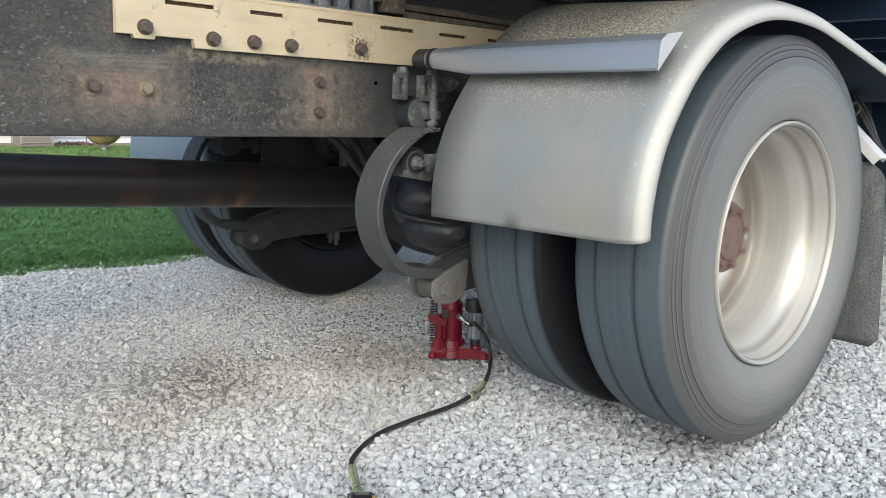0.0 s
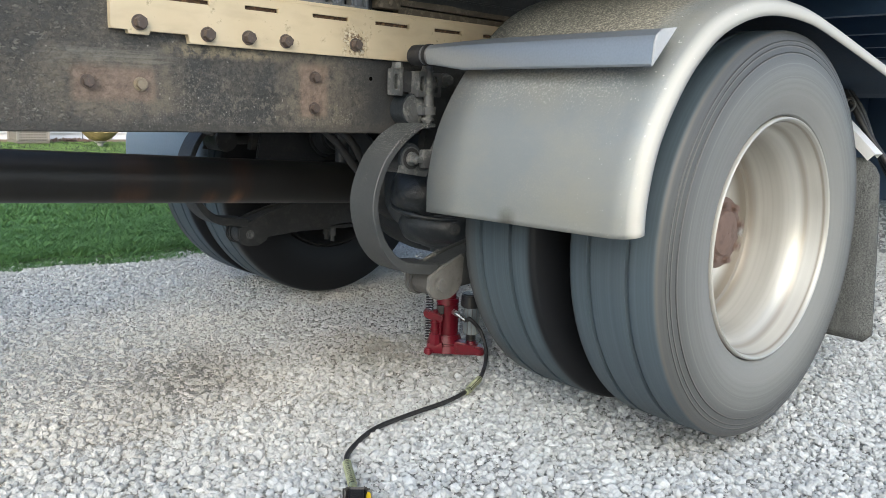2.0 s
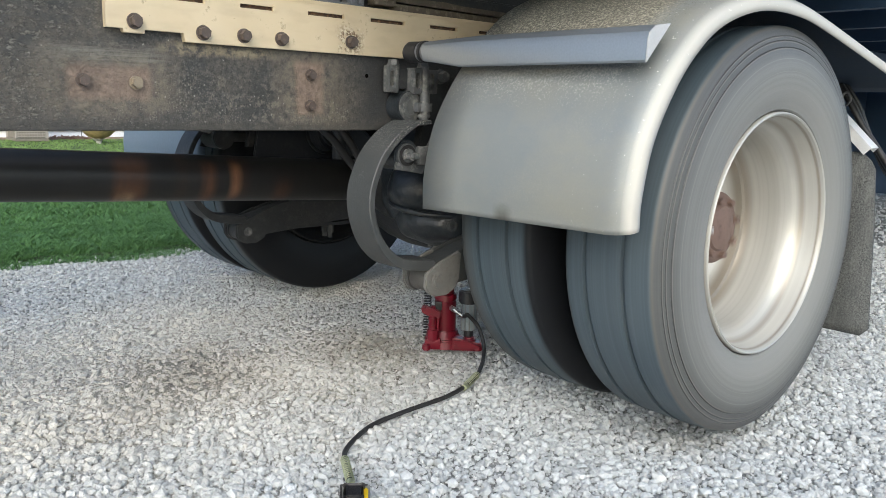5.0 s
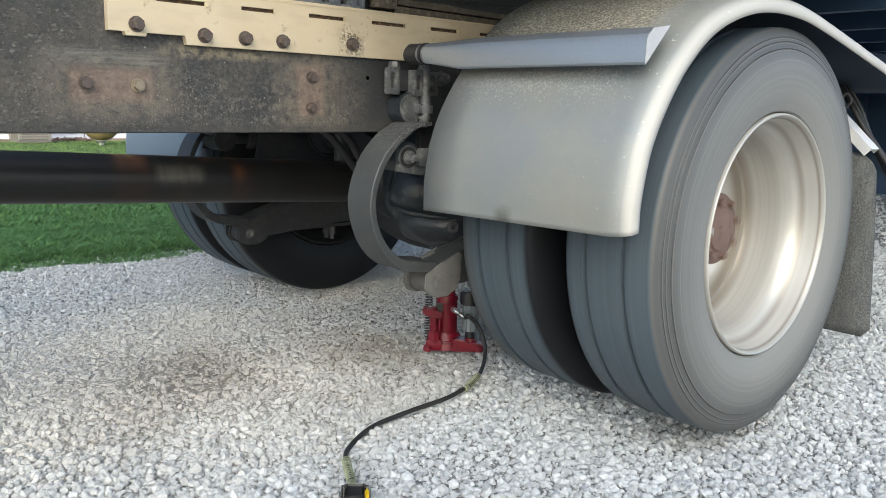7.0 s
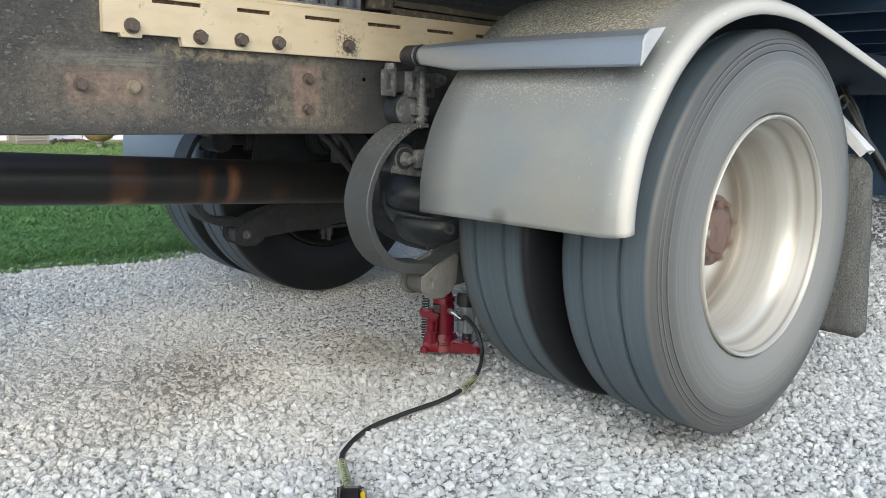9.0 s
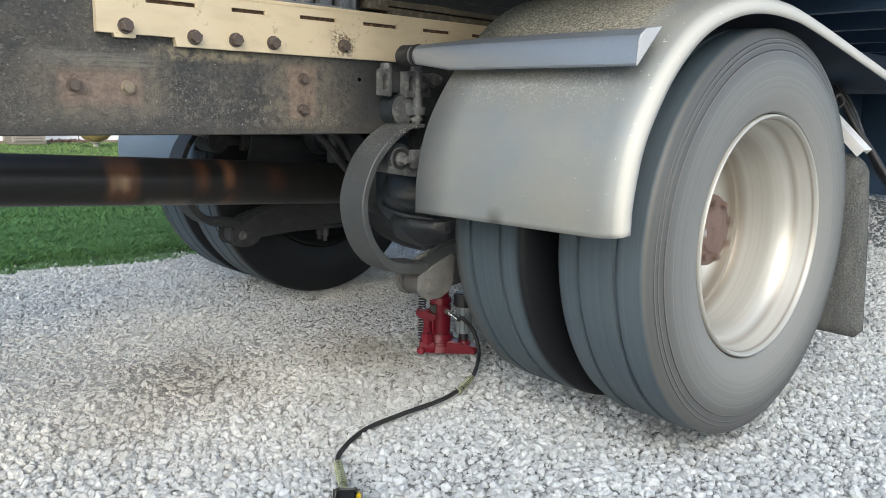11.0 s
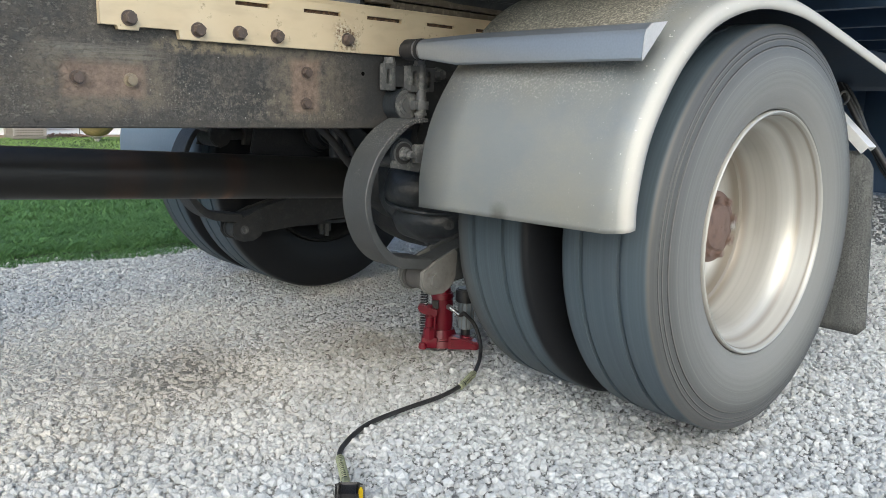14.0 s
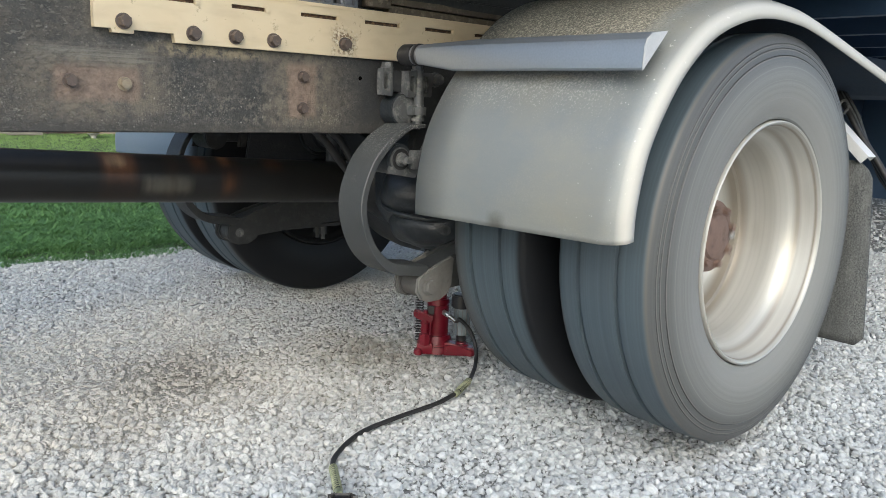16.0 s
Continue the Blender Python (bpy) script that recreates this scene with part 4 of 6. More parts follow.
def build_coupling():
    """Fifth wheel: a broad plate on two brackets that slide on the rack, under the trailer's nose."""
    bm = bmesh.new()
    box(bm, -0.50, 0.42, 0.80, 2 * MID - 0.80, 1.170, 1.205, 0.012)
    c = part("coupling_plate", bm, DARK_IRON, truck, "greasy black fifth wheel plate", 35)
    for y in (RAIL_Y + 0.03, 2 * MID - RAIL_Y - 0.11):
        bm = bmesh.new()
        prism(bm, [(-0.42, 1.121), (0.36, 1.121), (0.20, 1.170), (-0.26, 1.170)], y, y + 0.08, 0.004)
        part("coupling_bracket", bm, DARK_IRON, c, "", 35)


build_rail(False)
build_rail(True)
build_plate()
build_coupling()


# ---- suspension ----
FAR_SHIFT = -0.028                  # the far side's beam and spring stand a little further forward
# iron with the shade under the truck put into its colour
FAR_IRON = worn("dusty iron, shade in its colour", (0.024, 0.026, 0.028), 0.6, 0, 14, 140, 0.4, (0.053, 0.053, 0.051), (0.50, 0.75), 0.0014)


def slotted(bm, x0, x1, y0, y1, z0, z1, sx0, sx1, sz0, sz1, far):
    """An upright plate with a rounded slot through it, and a closed back."""
    n = 8
    hole, rim = [], []
    cx, r = (sx0 + sx1) / 2, (sx1 - sx0) / 2
    for k in range(n + 1):
        a = math.pi * k / n
        hole.append((cx + r * math.cos(a), sz1 - r + r * math.sin(a)))
    for k in range(n + 1):
        a = math.pi + math.pi * k / n
        hole.append((cx + r * math.cos(a), sz0 + r + r * math.sin(a)))
    for x, z in hole:
        # the point of the outer edge that faces this one
        u, v = x - cx, z - (sz0 + sz1) / 2
        w, h = (x1 - x0) / 2, (z1 - z0) / 2
        k = min(w / abs(u) if abs(u) > 1e-6 else 1e9, h / abs(v) if abs(v) > 1e-6 else 1e9)
        rim.append((min(x1, max(x0, (x0 + x1) / 2 + u * k)), min(z1, max(z0, (z0 + z1) / 2 + v * k))))
    Y0, Y1 = over(y0, far), over(y1, far)
    f = [[bm.verts.new((x, y, z)) for x, z in ring] for ring, y in ((rim, Y0), (hole, Y0), (hole, Y1), (rim, Y1))]
    m = len(hole)
    for a, b in ((0, 1), (1, 2), (0, 3)):
        for i in range(m):
            bm.faces.new((f[a][i], f[a][(i + 1) % m], f[b][(i + 1) % m], f[b][i]))
    bm.faces.new(f[3])
    return bm


def build_hanger(far):
    dx = FAR_SHIFT if far else 0.0
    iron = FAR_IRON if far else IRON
    Y = lambda v: over(v, far)

    def slab(bm, x0, x1, y0, y1, z0, z1, b=0.0):
        box(bm, x0, x1, min(Y(y0), Y(y1)), max(Y(y0), Y(y1)), z0, z1, b)

    def placed(name, bm, mat, parent, label="", smooth=None):
        bmesh.ops.translate(bm, vec=(dx, 0, 0), verts=bm.verts)
        return part(name, bm, mat, parent, label, smooth)
    # casting bolted to the rail: a web, and a long tapered leg that drops to the control rod
    bm = bmesh.new()
    prism(bm, [(-0.575, 0.915), (-0.372, 0.919), (-0.362, 0.905), (-0.372, 0.862), (-0.400, 0.800), (-0.425, 0.735), (-0.448, 0.655), (-0.470, 0.655), (-0.462, 0.735), (-0.436, 0.815), (-0.440, 0.862), (-0.470, 0.868), (-0.575, 0.862)], Y(0.793), Y(RAIL_Y - 0.001), 0.003)
    h = placed("spring_hanger", bm, FAR_IRON, truck, "cast iron spring hanger bolted to the rail")
    # two slotted lugs, each with a bolted post beside it
    for x, w, y0, px, py, r, z0, hx in ((-0.592, 0.025, 0.772, -0.559, 0.787, 0.0115, 0.851, -0.566), (-0.522, 0.028, 0.752, -0.480, 0.763, 0.0138, 0.848, -0.484)):
        bm = bmesh.new()
        slotted(bm, x, x + w, y0, 0.7925, z0, z0 + 0.067, x + 0.006, x + w - 0.007, z0 + 0.014, z0 + 0.055, far)
        placed("slotted_lug", bm, iron, h, "", 30)
        bm = bmesh.new()
        rod(bm, (px, Y(py), z0 - 0.002), (px, Y(py), z0 + 0.069), r, r * 0.95, 24, 0.002)
        rod(bm, (hx, Y(py), z0 + 0.068), (hx, Y(py), z0 + 0.072), 0.0165, seg=24)
        placed("clamp_post", bm, iron, h, "", 40)
        bm = bmesh.new()
        rod(bm, (hx, Y(py), z0 + 0.072), (hx, Y(py), z0 + 0.083), 0.0148, 0.0138, 6)
        placed("clamp_bolt", bm, iron, h)
    bm = bmesh.new()
    slab(bm, -0.549, -0.520, 0.781, 0.793, 0.860, 0.914, 0.002)
    placed("web_plate", bm, FAR_IRON, h, "dark web plate")
    # lower end of the clamp: neck, swollen eye and nut, in front of the spring eye
    sx, sy = -0.490, 0.746
    bm = bmesh.new()
    rod(bm, (sx + 0.006, Y(sy + 0.008), 0.852), (sx + 0.002, Y(sy + 0.002), 0.785), 0.0135, 0.0130, 24, 0.002)
    rod(bm, (sx, Y(sy), 0.831), (sx, Y(sy), 0.796), 0.0205, 0.0190, 24, 0.007)
    slab(bm, sx - 0.030, sx, sy - 0.008, sy + 0.014, 0.801, 0.827, 0.006)
    rod(bm, (sx - 0.002, Y(sy), 0.795), (sx - 0.002, Y(sy), 0.787), 0.0170, seg=24, bevel=0.001)
    rod(bm, (sx - 0.003, Y(sy), 0.787), (sx - 0.003, Y(sy), 0.772), 0.0125, seg=6)
    rod(bm, (sx - 0.003, Y(sy), 0.772), (sx - 0.003, Y(sy), 0.765), 0.0075, seg=14)
    placed("clamp_stud", bm, iron, h, "worn steel clamp stud with a nut", 40)
    bm = bmesh.new()
    rod(bm, (-0.522, Y(0.766), 0.815), (-0.522, Y(0.8205), 0.815), 0.0405, 0.0415, 44, 0.003)
    placed("spring_eye", bm, AXLE if not far else iron, h, "dark round spring eye", 40)
    for r, y in ((0.0385, 0.7645), (0.0290, 0.7605), (0.0210, 0.757)):
        bm = bmesh.new()
        rod(bm, (-0.522, Y(y), 0.815), (-0.522, Y(0.768), 0.815), r, seg=36, bevel=0.0012)
        placed("eye_bush", bm, iron, h, "", 40)
    bm = bmesh.new()
    rod(bm, (-0.398, Y(0.793), 0.897), (-0.398, Y(0.784), 0.897), 0.0200, seg=28, bevel=0.002)
    rod(bm, (-0.398, Y(0.784), 0.897), (-0.398, Y(0.766), 0.897), 0.0150, 0.0140, 6)
    placed("hanger_bolt", bm, iron, h, "", 40)
    bm = bmesh.new()
    slotted(bm, -0.452, -0.414, 0.783, 0.7925, 0.850, 0.914, -0.445, -0.427, 0.860, 0.905, far)
    placed("hanger_boss", bm, iron, h, "", 30)
    # control rod: bush, washer, nut and the folded bracket below it
    ax, az = -0.566, 0.690
    bm = bmesh.new()
    rod(bm, (ax, Y(0.724), az), (ax, Y(0.835), az), 0.040, seg=40, bevel=0.003)
    slab(bm, ax, -0.10, 0.755, 0.80, az - 0.017, az + 0.017, 0.008)
    rod_ = placed("control_rod", bm, FAR_IRON if far else AXLE, truck, "cast control rod with a rubber bush", 40)
    bm = bmesh.new()
    rod(bm, (ax, Y(0.7205), az), (ax, Y(0.726), az), 0.0310, seg=36, bevel=0.001)
    placed("bush_sleeve", bm, iron, rod_, "dusty steel bush sleeve", 40)
    bm = bmesh.new()
    rod(bm, (ax, Y(0.7195), az), (ax, Y(0.7235), az), 0.0275, seg=32)
    placed("bush_rubber", bm, RUBBER, rod_, "", 40)
    bm = bmesh.new()
    rod(bm, (ax, Y(0.722), az), (ax, Y(0.712), az), 0.0180, seg=28, bevel=0.002)
    rod(bm, (ax, Y(0.712), az), (ax, Y(0.698), az), 0.0142, 0.0132, 6)
    rod(bm, (ax, Y(0.698), az), (ax, Y(0.683), az), 0.0080, seg=14)
    placed("bolt", bm, iron, rod_, "dusty bolt and nut", 40)
    bm = bmesh.new()
    slab(bm, ax + 0.020, ax + 0.060, 0.700, 0.716, az - 0.024, az + 0.024, 0.006)
    placed("strap", bm, iron, rod_, "", 35)
    bm = bmesh.new()
    v = [(-0.606, 0.655), (-0.512, 0.640), (-0.495, 0.668), (-0.470, 0.735), (-0.482, 0.738), (-0.515, 0.672), (-0.600, 0.674)]
    prism(bm, v, Y(0.722), Y(0.731), 0.002)
    placed("shelf_plate", bm, iron, rod_, "", 35)
    return h


def build_spring(far):
    """The broad steel band that bends in a half circle from the hanger down to the axle beam."""
    dx = FAR_SHIFT if far else 0.0
    inner = spline([(q[0], 0, q[1]) for q in ((-0.500, 0.771), (-0.545, 0.7655), (-0.580, 0.744), (-0.612, 0.7185), (-0.645, 0.681), (-0.666, 0.639), (-0.677, 0.604), (-0.680, 0.568), (-0.672, 0.524),
                                              (-0.651, 0.479), (-0.619, 0.443), (-0.581, 0.421), (-0.530, 0.412), (-0.474, 0.405))], 5)
    bm = bmesh.new()
    rings = []
    for i, q in enumerate(inner):
        d = (inner[min(i + 1, len(inner) - 1)] - inner[max(i - 1, 0)]).normalized()
        out = Vector((d.z, 0, -d.x))
        k = i / (len(inner) - 1)
        th = 0.010 + 0.008 * min(1, k * 6) + 0.011 * max(0, min(1, (k - 0.62) / 0.25))
        y0, y1, e = 0.705, 0.806, 0.0022
        ring = []
        for a, y in ((0, y0 + e), (0, y1 - e), (e, y1), (th - e, y1), (th, y1 - e), (th, y0 + e), (th - e, y0), (e, y0)):
            p = q + out * a
            ring.append(bm.verts.new((p.x + dx, over(y, far), p.z)))
        rings.append(ring)
    for a, b in zip(rings, rings[1:]):
        for i in range(8):
            bm.faces.new((a[i], a[(i + 1) % 8], b[(i + 1) % 8], b[i]))
    bm.faces.new(rings[0])
    bm.faces.new(rings[-1])
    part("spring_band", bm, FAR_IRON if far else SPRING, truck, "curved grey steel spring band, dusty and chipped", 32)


SLEEVE = worn("dusty brown-grey rubber", (0.085, 0.080, 0.074), 0.7, 0, 20, 160, 0.25)


def build_beam(far):
    """Trailing beam under the axle with a bushed front end."""
    Y = lambda v: over(v, far)

    def placed(name, bm, mat, parent, label="", smooth=None):
        bmesh.ops.translate(bm, vec=(FAR_SHIFT if far else 0.0, 0, 0), verts=bm.verts)
        return part(name, bm, mat, parent, label, smooth)
    bm = bmesh.new()
    arm = [(-0.405, 0.330), (-0.05, 0.360), (0.25, 0.37), (0.25, 0.47), (-0.05, 0.47), (-0.26, 0.455), (-0.36, 0.432), (-0.405, 0.418)]
    for a, b in ((0.707, 0.718), (0.787, 0.798)):
        prism(bm, arm, Y(a), Y(b), 0.003)
    prism(bm, [(-0.475, 0.392), (-0.405, 0.410), (-0.36, 0.424), (-0.26, 0.447), (-0.05, 0.462), (0.25, 0.462), (0.25, 0.450), (-0.05, 0.450), (-0.26, 0.435), (-0.36, 0.412), (-0.405, 0.398), (-0.475, 0.384)], Y(0.7185), Y(0.7865))
    box(bm, -0.34, 0.25, min(Y(0.718), Y(0.787)), max(Y(0.718), Y(0.787)), 0.340, 0.352)
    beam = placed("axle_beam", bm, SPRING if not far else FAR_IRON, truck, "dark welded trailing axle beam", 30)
    for a, b in ((0.700, 0.713), (0.792, 0.805)):
        bm = bmesh.new()
        prism(bm, [(-0.510, 0.372), (-0.512, 0.335), (-0.498, 0.314), (-0.470, 0.304), (-0.430, 0.304), (-0.398, 0.320), (-0.385, 0.345), (-0.380, 0.415), (-0.392, 0.424), (-0.420, 0.412), (-0.485, 0.388)], Y(a), Y(b), 0.004)
        placed("clevis_plate", bm, BUSH if not far else FAR_IRON, beam, "dusty clevis plate", 30)
    bm = bmesh.new()
    rod(bm, (-0.465, Y(0.7135), 0.347), (-0.465, Y(0.7915), 0.347), 0.035, seg=36)
    for y in (0.718, 0.787):
        rod(bm, (-0.465, Y(y - 0.004), 0.347), (-0.465, Y(y + 0.004), 0.347), 0.039, seg=36)
    placed("beam_bush", bm, SLEEVE if not far else FAR_IRON, beam)
    for y in (0.700, 0.805):
        k = -1 if y < 0.75 else 1
        bm = bmesh.new()
        w = 0.62 if far else 1.0
        rod(bm, (-0.467, Y(y), 0.348), (-0.467, Y(y + k * 0.005), 0.348), 0.0265 * w, seg=28, bevel=0.002)
        rod(bm, (-0.467, Y(y + k * 0.005), 0.348), (-0.467, Y(y + k * 0.013), 0.348), 0.020 * w, seg=6)
        placed("beam_bolt", bm, BUSH if not far else IRON, beam)
    for x in (-0.09, 0.09):
        for y in (0.735, 0.775):
            bm = bmesh.new()
            rod(bm, (x, Y(y), 0.340), (x, Y(y), 0.31), 0.015, seg=6)
            rod(bm, (x, Y(y), 0.312), (x, Y(y), 0.29), 0.009, seg=10)
            placed("u_bolt_nut", bm, FAR_IRON if far else IRON, beam)


def build_axle():
    # banjo housing, fat in the middle, tapering to the wheel ends
    bm = bmesh.new()
    half = [(0.070, -0.66), (0.082, -0.52), (0.088, -0.44), (0.100, -0.38), (0.130, -0.30), (0.165, -0.22), (0.190, -0.14), (0.202, -0.05)]
    lathe(bm, half + [(r, -y) for r, y in half[::-1]], 48)
    bmesh.ops.transform(bm, matrix=Matrix.Translation((0, MID, AXLE_Z - 0.015)), verts=bm.verts)
    axle = part("drive_axle", bm, DARK_IRON, truck, "greasy dark drive axle housing, dusty", 35)
    for y in (0.745, 2 * MID - 0.745):
        bm = bmesh.new()
        box(bm, -0.15, 0.15, y - 0.05, y + 0.05, 0.471, 0.60, 0.02)
        part("axle_seat", bm, DARK_IRON, axle, "", 35)
    # carrier bowl set towards this side, turned about x, with a bolted flange; the pinion nose on the middle line
    cy, cz = 1.10, AXLE_Z + 0.05
    bm = bmesh.new()
    lathe(bm, [(0.19, 0.06), (0.205, -0.02), (0.208, -0.10), (0.220, -0.103), (0.222, -0.122), (0.214, -0.128), (0.200, -0.130), (0.192, -0.155), (0.172, -0.188), (0.166, -0.192), (0.160, -0.205), (0.148, -0.225), (0.12, -0.25), (0.08, -0.265), (0.001, -0.27)], 56)
    bmesh.ops.transform(bm, matrix=Matrix.Translation((-0.03, cy, cz)) @ pose(0, 0, 0, 0, 0, -90), verts=bm.verts)
    part("differential", bm, AXLE, axle, "round differential carrier, greasy and dusty", 35)
    bm = bmesh.new()
    lathe(bm, [(0.17, -0.06), (0.15, -0.14), (0.115, -0.20), (0.090, -0.25), (0.078, -0.262), (0.065, -0.275), (0.001, -0.275)], 40)
    bmesh.ops.transform(bm, matrix=Matrix.Translation((-0.03, MID, AXLE_Z + 0.04)) @ pose(0, 0, 0, 0, 0, -90), verts=bm.verts)
    part("pinion_nose", bm, DARK_IRON, axle, "", 35)
    for i in range(18):
        a = 2 * math.pi * i / 18
        bm = bmesh.new()
        y, z = cy + 0.211 * math.cos(a), cz + 0.211 * math.sin(a)
        rod(bm, (-0.156, y, z), (-0.170, y, z), 0.009, seg=6)
        part("cover_bolt", bm, AXLE, axle)
    # cast rim seam and small bosses on the lower front of the bowl
    bm = bmesh.new()
    tube(bm, [(-0.212, cy + 0.178 * math.cos(radians(a)), cz + 0.178 * math.sin(radians(a))) for a in range(175, 291, 12)], 0.010, 10, 3)
    part("cast_seam", bm, AXLE, axle, "", 50)
    for a, x, r, ro in ((222, -0.215, 0.013, 0.185), (236, -0.19, 0.020, 0.205), (252, -0.185, 0.024, 0.208)):
        bm = bmesh.new()
        y, z = cy + ro * math.cos(radians(a)), cz + ro * math.sin(radians(a))
        rod(bm, (x + 0.05, y, z), (x - 0.022, y, z), r, r * 0.8, 18, 0.005)
        part("cast_boss", bm, AXLE, axle, "", 40)

    def bulge(x, y, z, rx, ry, rz, turn, rough):
        bm = bmesh.new()
        bmesh.ops.create_uvsphere(bm, u_segments=44, v_segments=26, radius=1.0, matrix=Matrix.Translation((x, y, z)) @ pose(0, 0, 0, 0, 0, turn) @ Matrix.Diagonal((rx, ry, rz, 1)))
        for v in bm.verts:
            v.co += rough * noise.noise_vector(v.co * 16)
        return bm
    part("upper_bowl", bulge(-0.205, 1.04, 0.560, 0.160, 0.120, 0.105, 12, 0.007), AXLE, axle, "", 45)
    part("lower_bowl", bulge(-0.150, 1.03, 0.462, 0.165, 0.155, 0.090, 18, 0.009), AXLE, axle, "", 45)
    bm = bmesh.new()
    tube(bm, [(-0.175 + 0.165 * math.cos(radians(a)), 1.035 + 0.140 * math.sin(radians(a)), 0.503 + 0.02 * math.sin(radians(a))) for a in range(120, 301, 12)], 0.0075, 10, 3)
    part("cast_flange", bm, AXLE, axle, "", 50)
    bm = bmesh.new()
    lathe(bm, [(0.008, 0.02), (0.008, -0.012), (0.017, -0.012), (0.019, 0.02)], 20)
    bmesh.ops.transform(bm, matrix=Matrix.Translation((-0.232, 0.905, 0.455)) @ pose(0, 0, 0, 0, 0, -38), verts=bm.verts)
    part("drain_boss", bm, AXLE, axle, "", 35)
    bm = bmesh.new()
    box(bm, -0.19, 0.05, 0.92, 1.06, 0.352, 0.44, 0.015)
    part("jacking_pad", bm, DARK_IRON, axle, "", 30)
    for y, s in ((0.64, 1), (2 * MID - 0.64, -1)):
        bm = bmesh.new()
        lathe(bm, [(0.07, 0.06), (0.20, 0.05), (0.212, 0.04), (0.212, -0.10), (0.19, -0.12)], 48)
        bmesh.ops.transform(bm, matrix=Matrix.Translation((0, y, AXLE_Z)) @ pose(0, 0, 0, 0, 0, 0 if s > 0 else 180), verts=bm.verts)
        part("brake_drum", bm, DARK_IRON, axle, "", 30)
    bm = bmesh.new()
    rod(bm, (-0.20, 1.58, 0.72), (-0.20, 1.76, 0.70), 0.075, 0.075, 32, 0.012)
    rod(bm, (-0.20, 1.65, 0.712), (-0.20, 1.672, 0.71), 0.084, seg=32)
    part("brake_chamber", bm, DARK_IRON, axle, "", 30)
    bm = bmesh.new()
    rod(bm, (-0.24, 1.50, 0.60), (-0.24, 1.50, 0.80), 0.026, seg=20)
    rod(bm, (-0.24, 1.50, 0.72), (-0.24, 1.50, 1.0), 0.034, seg=20)
    part("shock_absorber", bm, DARK_IRON, axle, "", 30)


def build_driveshaft():
    shaft_a, shaft_b = Vector((-3.9, MID, 0.760)), Vector((-0.46, MID, 0.576))
    d = (shaft_b - shaft_a).normalized()
    tilt = math.degrees(math.atan2(-d.z, d.x))
    bm = bmesh.new()
    rod(bm, (-2.70, 0, 0), (0.03, 0, 0), 0.0655, seg=48)
    ob = part("driveshaft", bm, SHAFT, truck, "oily dark spinning drive shaft with rust bands", 30)
    ob.matrix_basis = Matrix.Translation((-0.42, MID, 0.574)) @ pose(0, 0, 0, 0, tilt, 0)
    bm = bmesh.new()
    rod(bm, (0.03, 0, 0), (0.06, 0, 0), 0.0655, 0.052, 32)
    rod(bm, (0.06, 0, 0), (0.12, 0, 0), 0.044, 0.060, 24)
    rod(bm, (0.085, 0, -0.066), (0.085, 0, 0.066), 0.022, seg=18)
    rod(bm, (0.085, -0.066, 0), (0.085, 0.066, 0), 0.022, seg=18)
    part("universal_joint", bm, DARK_IRON, ob, "", 30)
    return ob, tilt


for side in (False, True):
    build_hanger(side)
    build_spring(side)
    build_beam(side)
build_axle()
driveshaft, SHAFT_TILT = build_driveshaft()


# ---- fenders ----
FENDER_CURVE = [(-0.640, 0.575), (-0.638, 0.66), (-0.612, 0.77), (-0.56, 0.865), (-0.49, 0.950), (-0.40, 1.020), (-0.29, 1.065), (-0.17, 1.088), (-0.03, 1.090), (0.12, 1.072), (0.50, 0.997), (0.95, 0.905)]


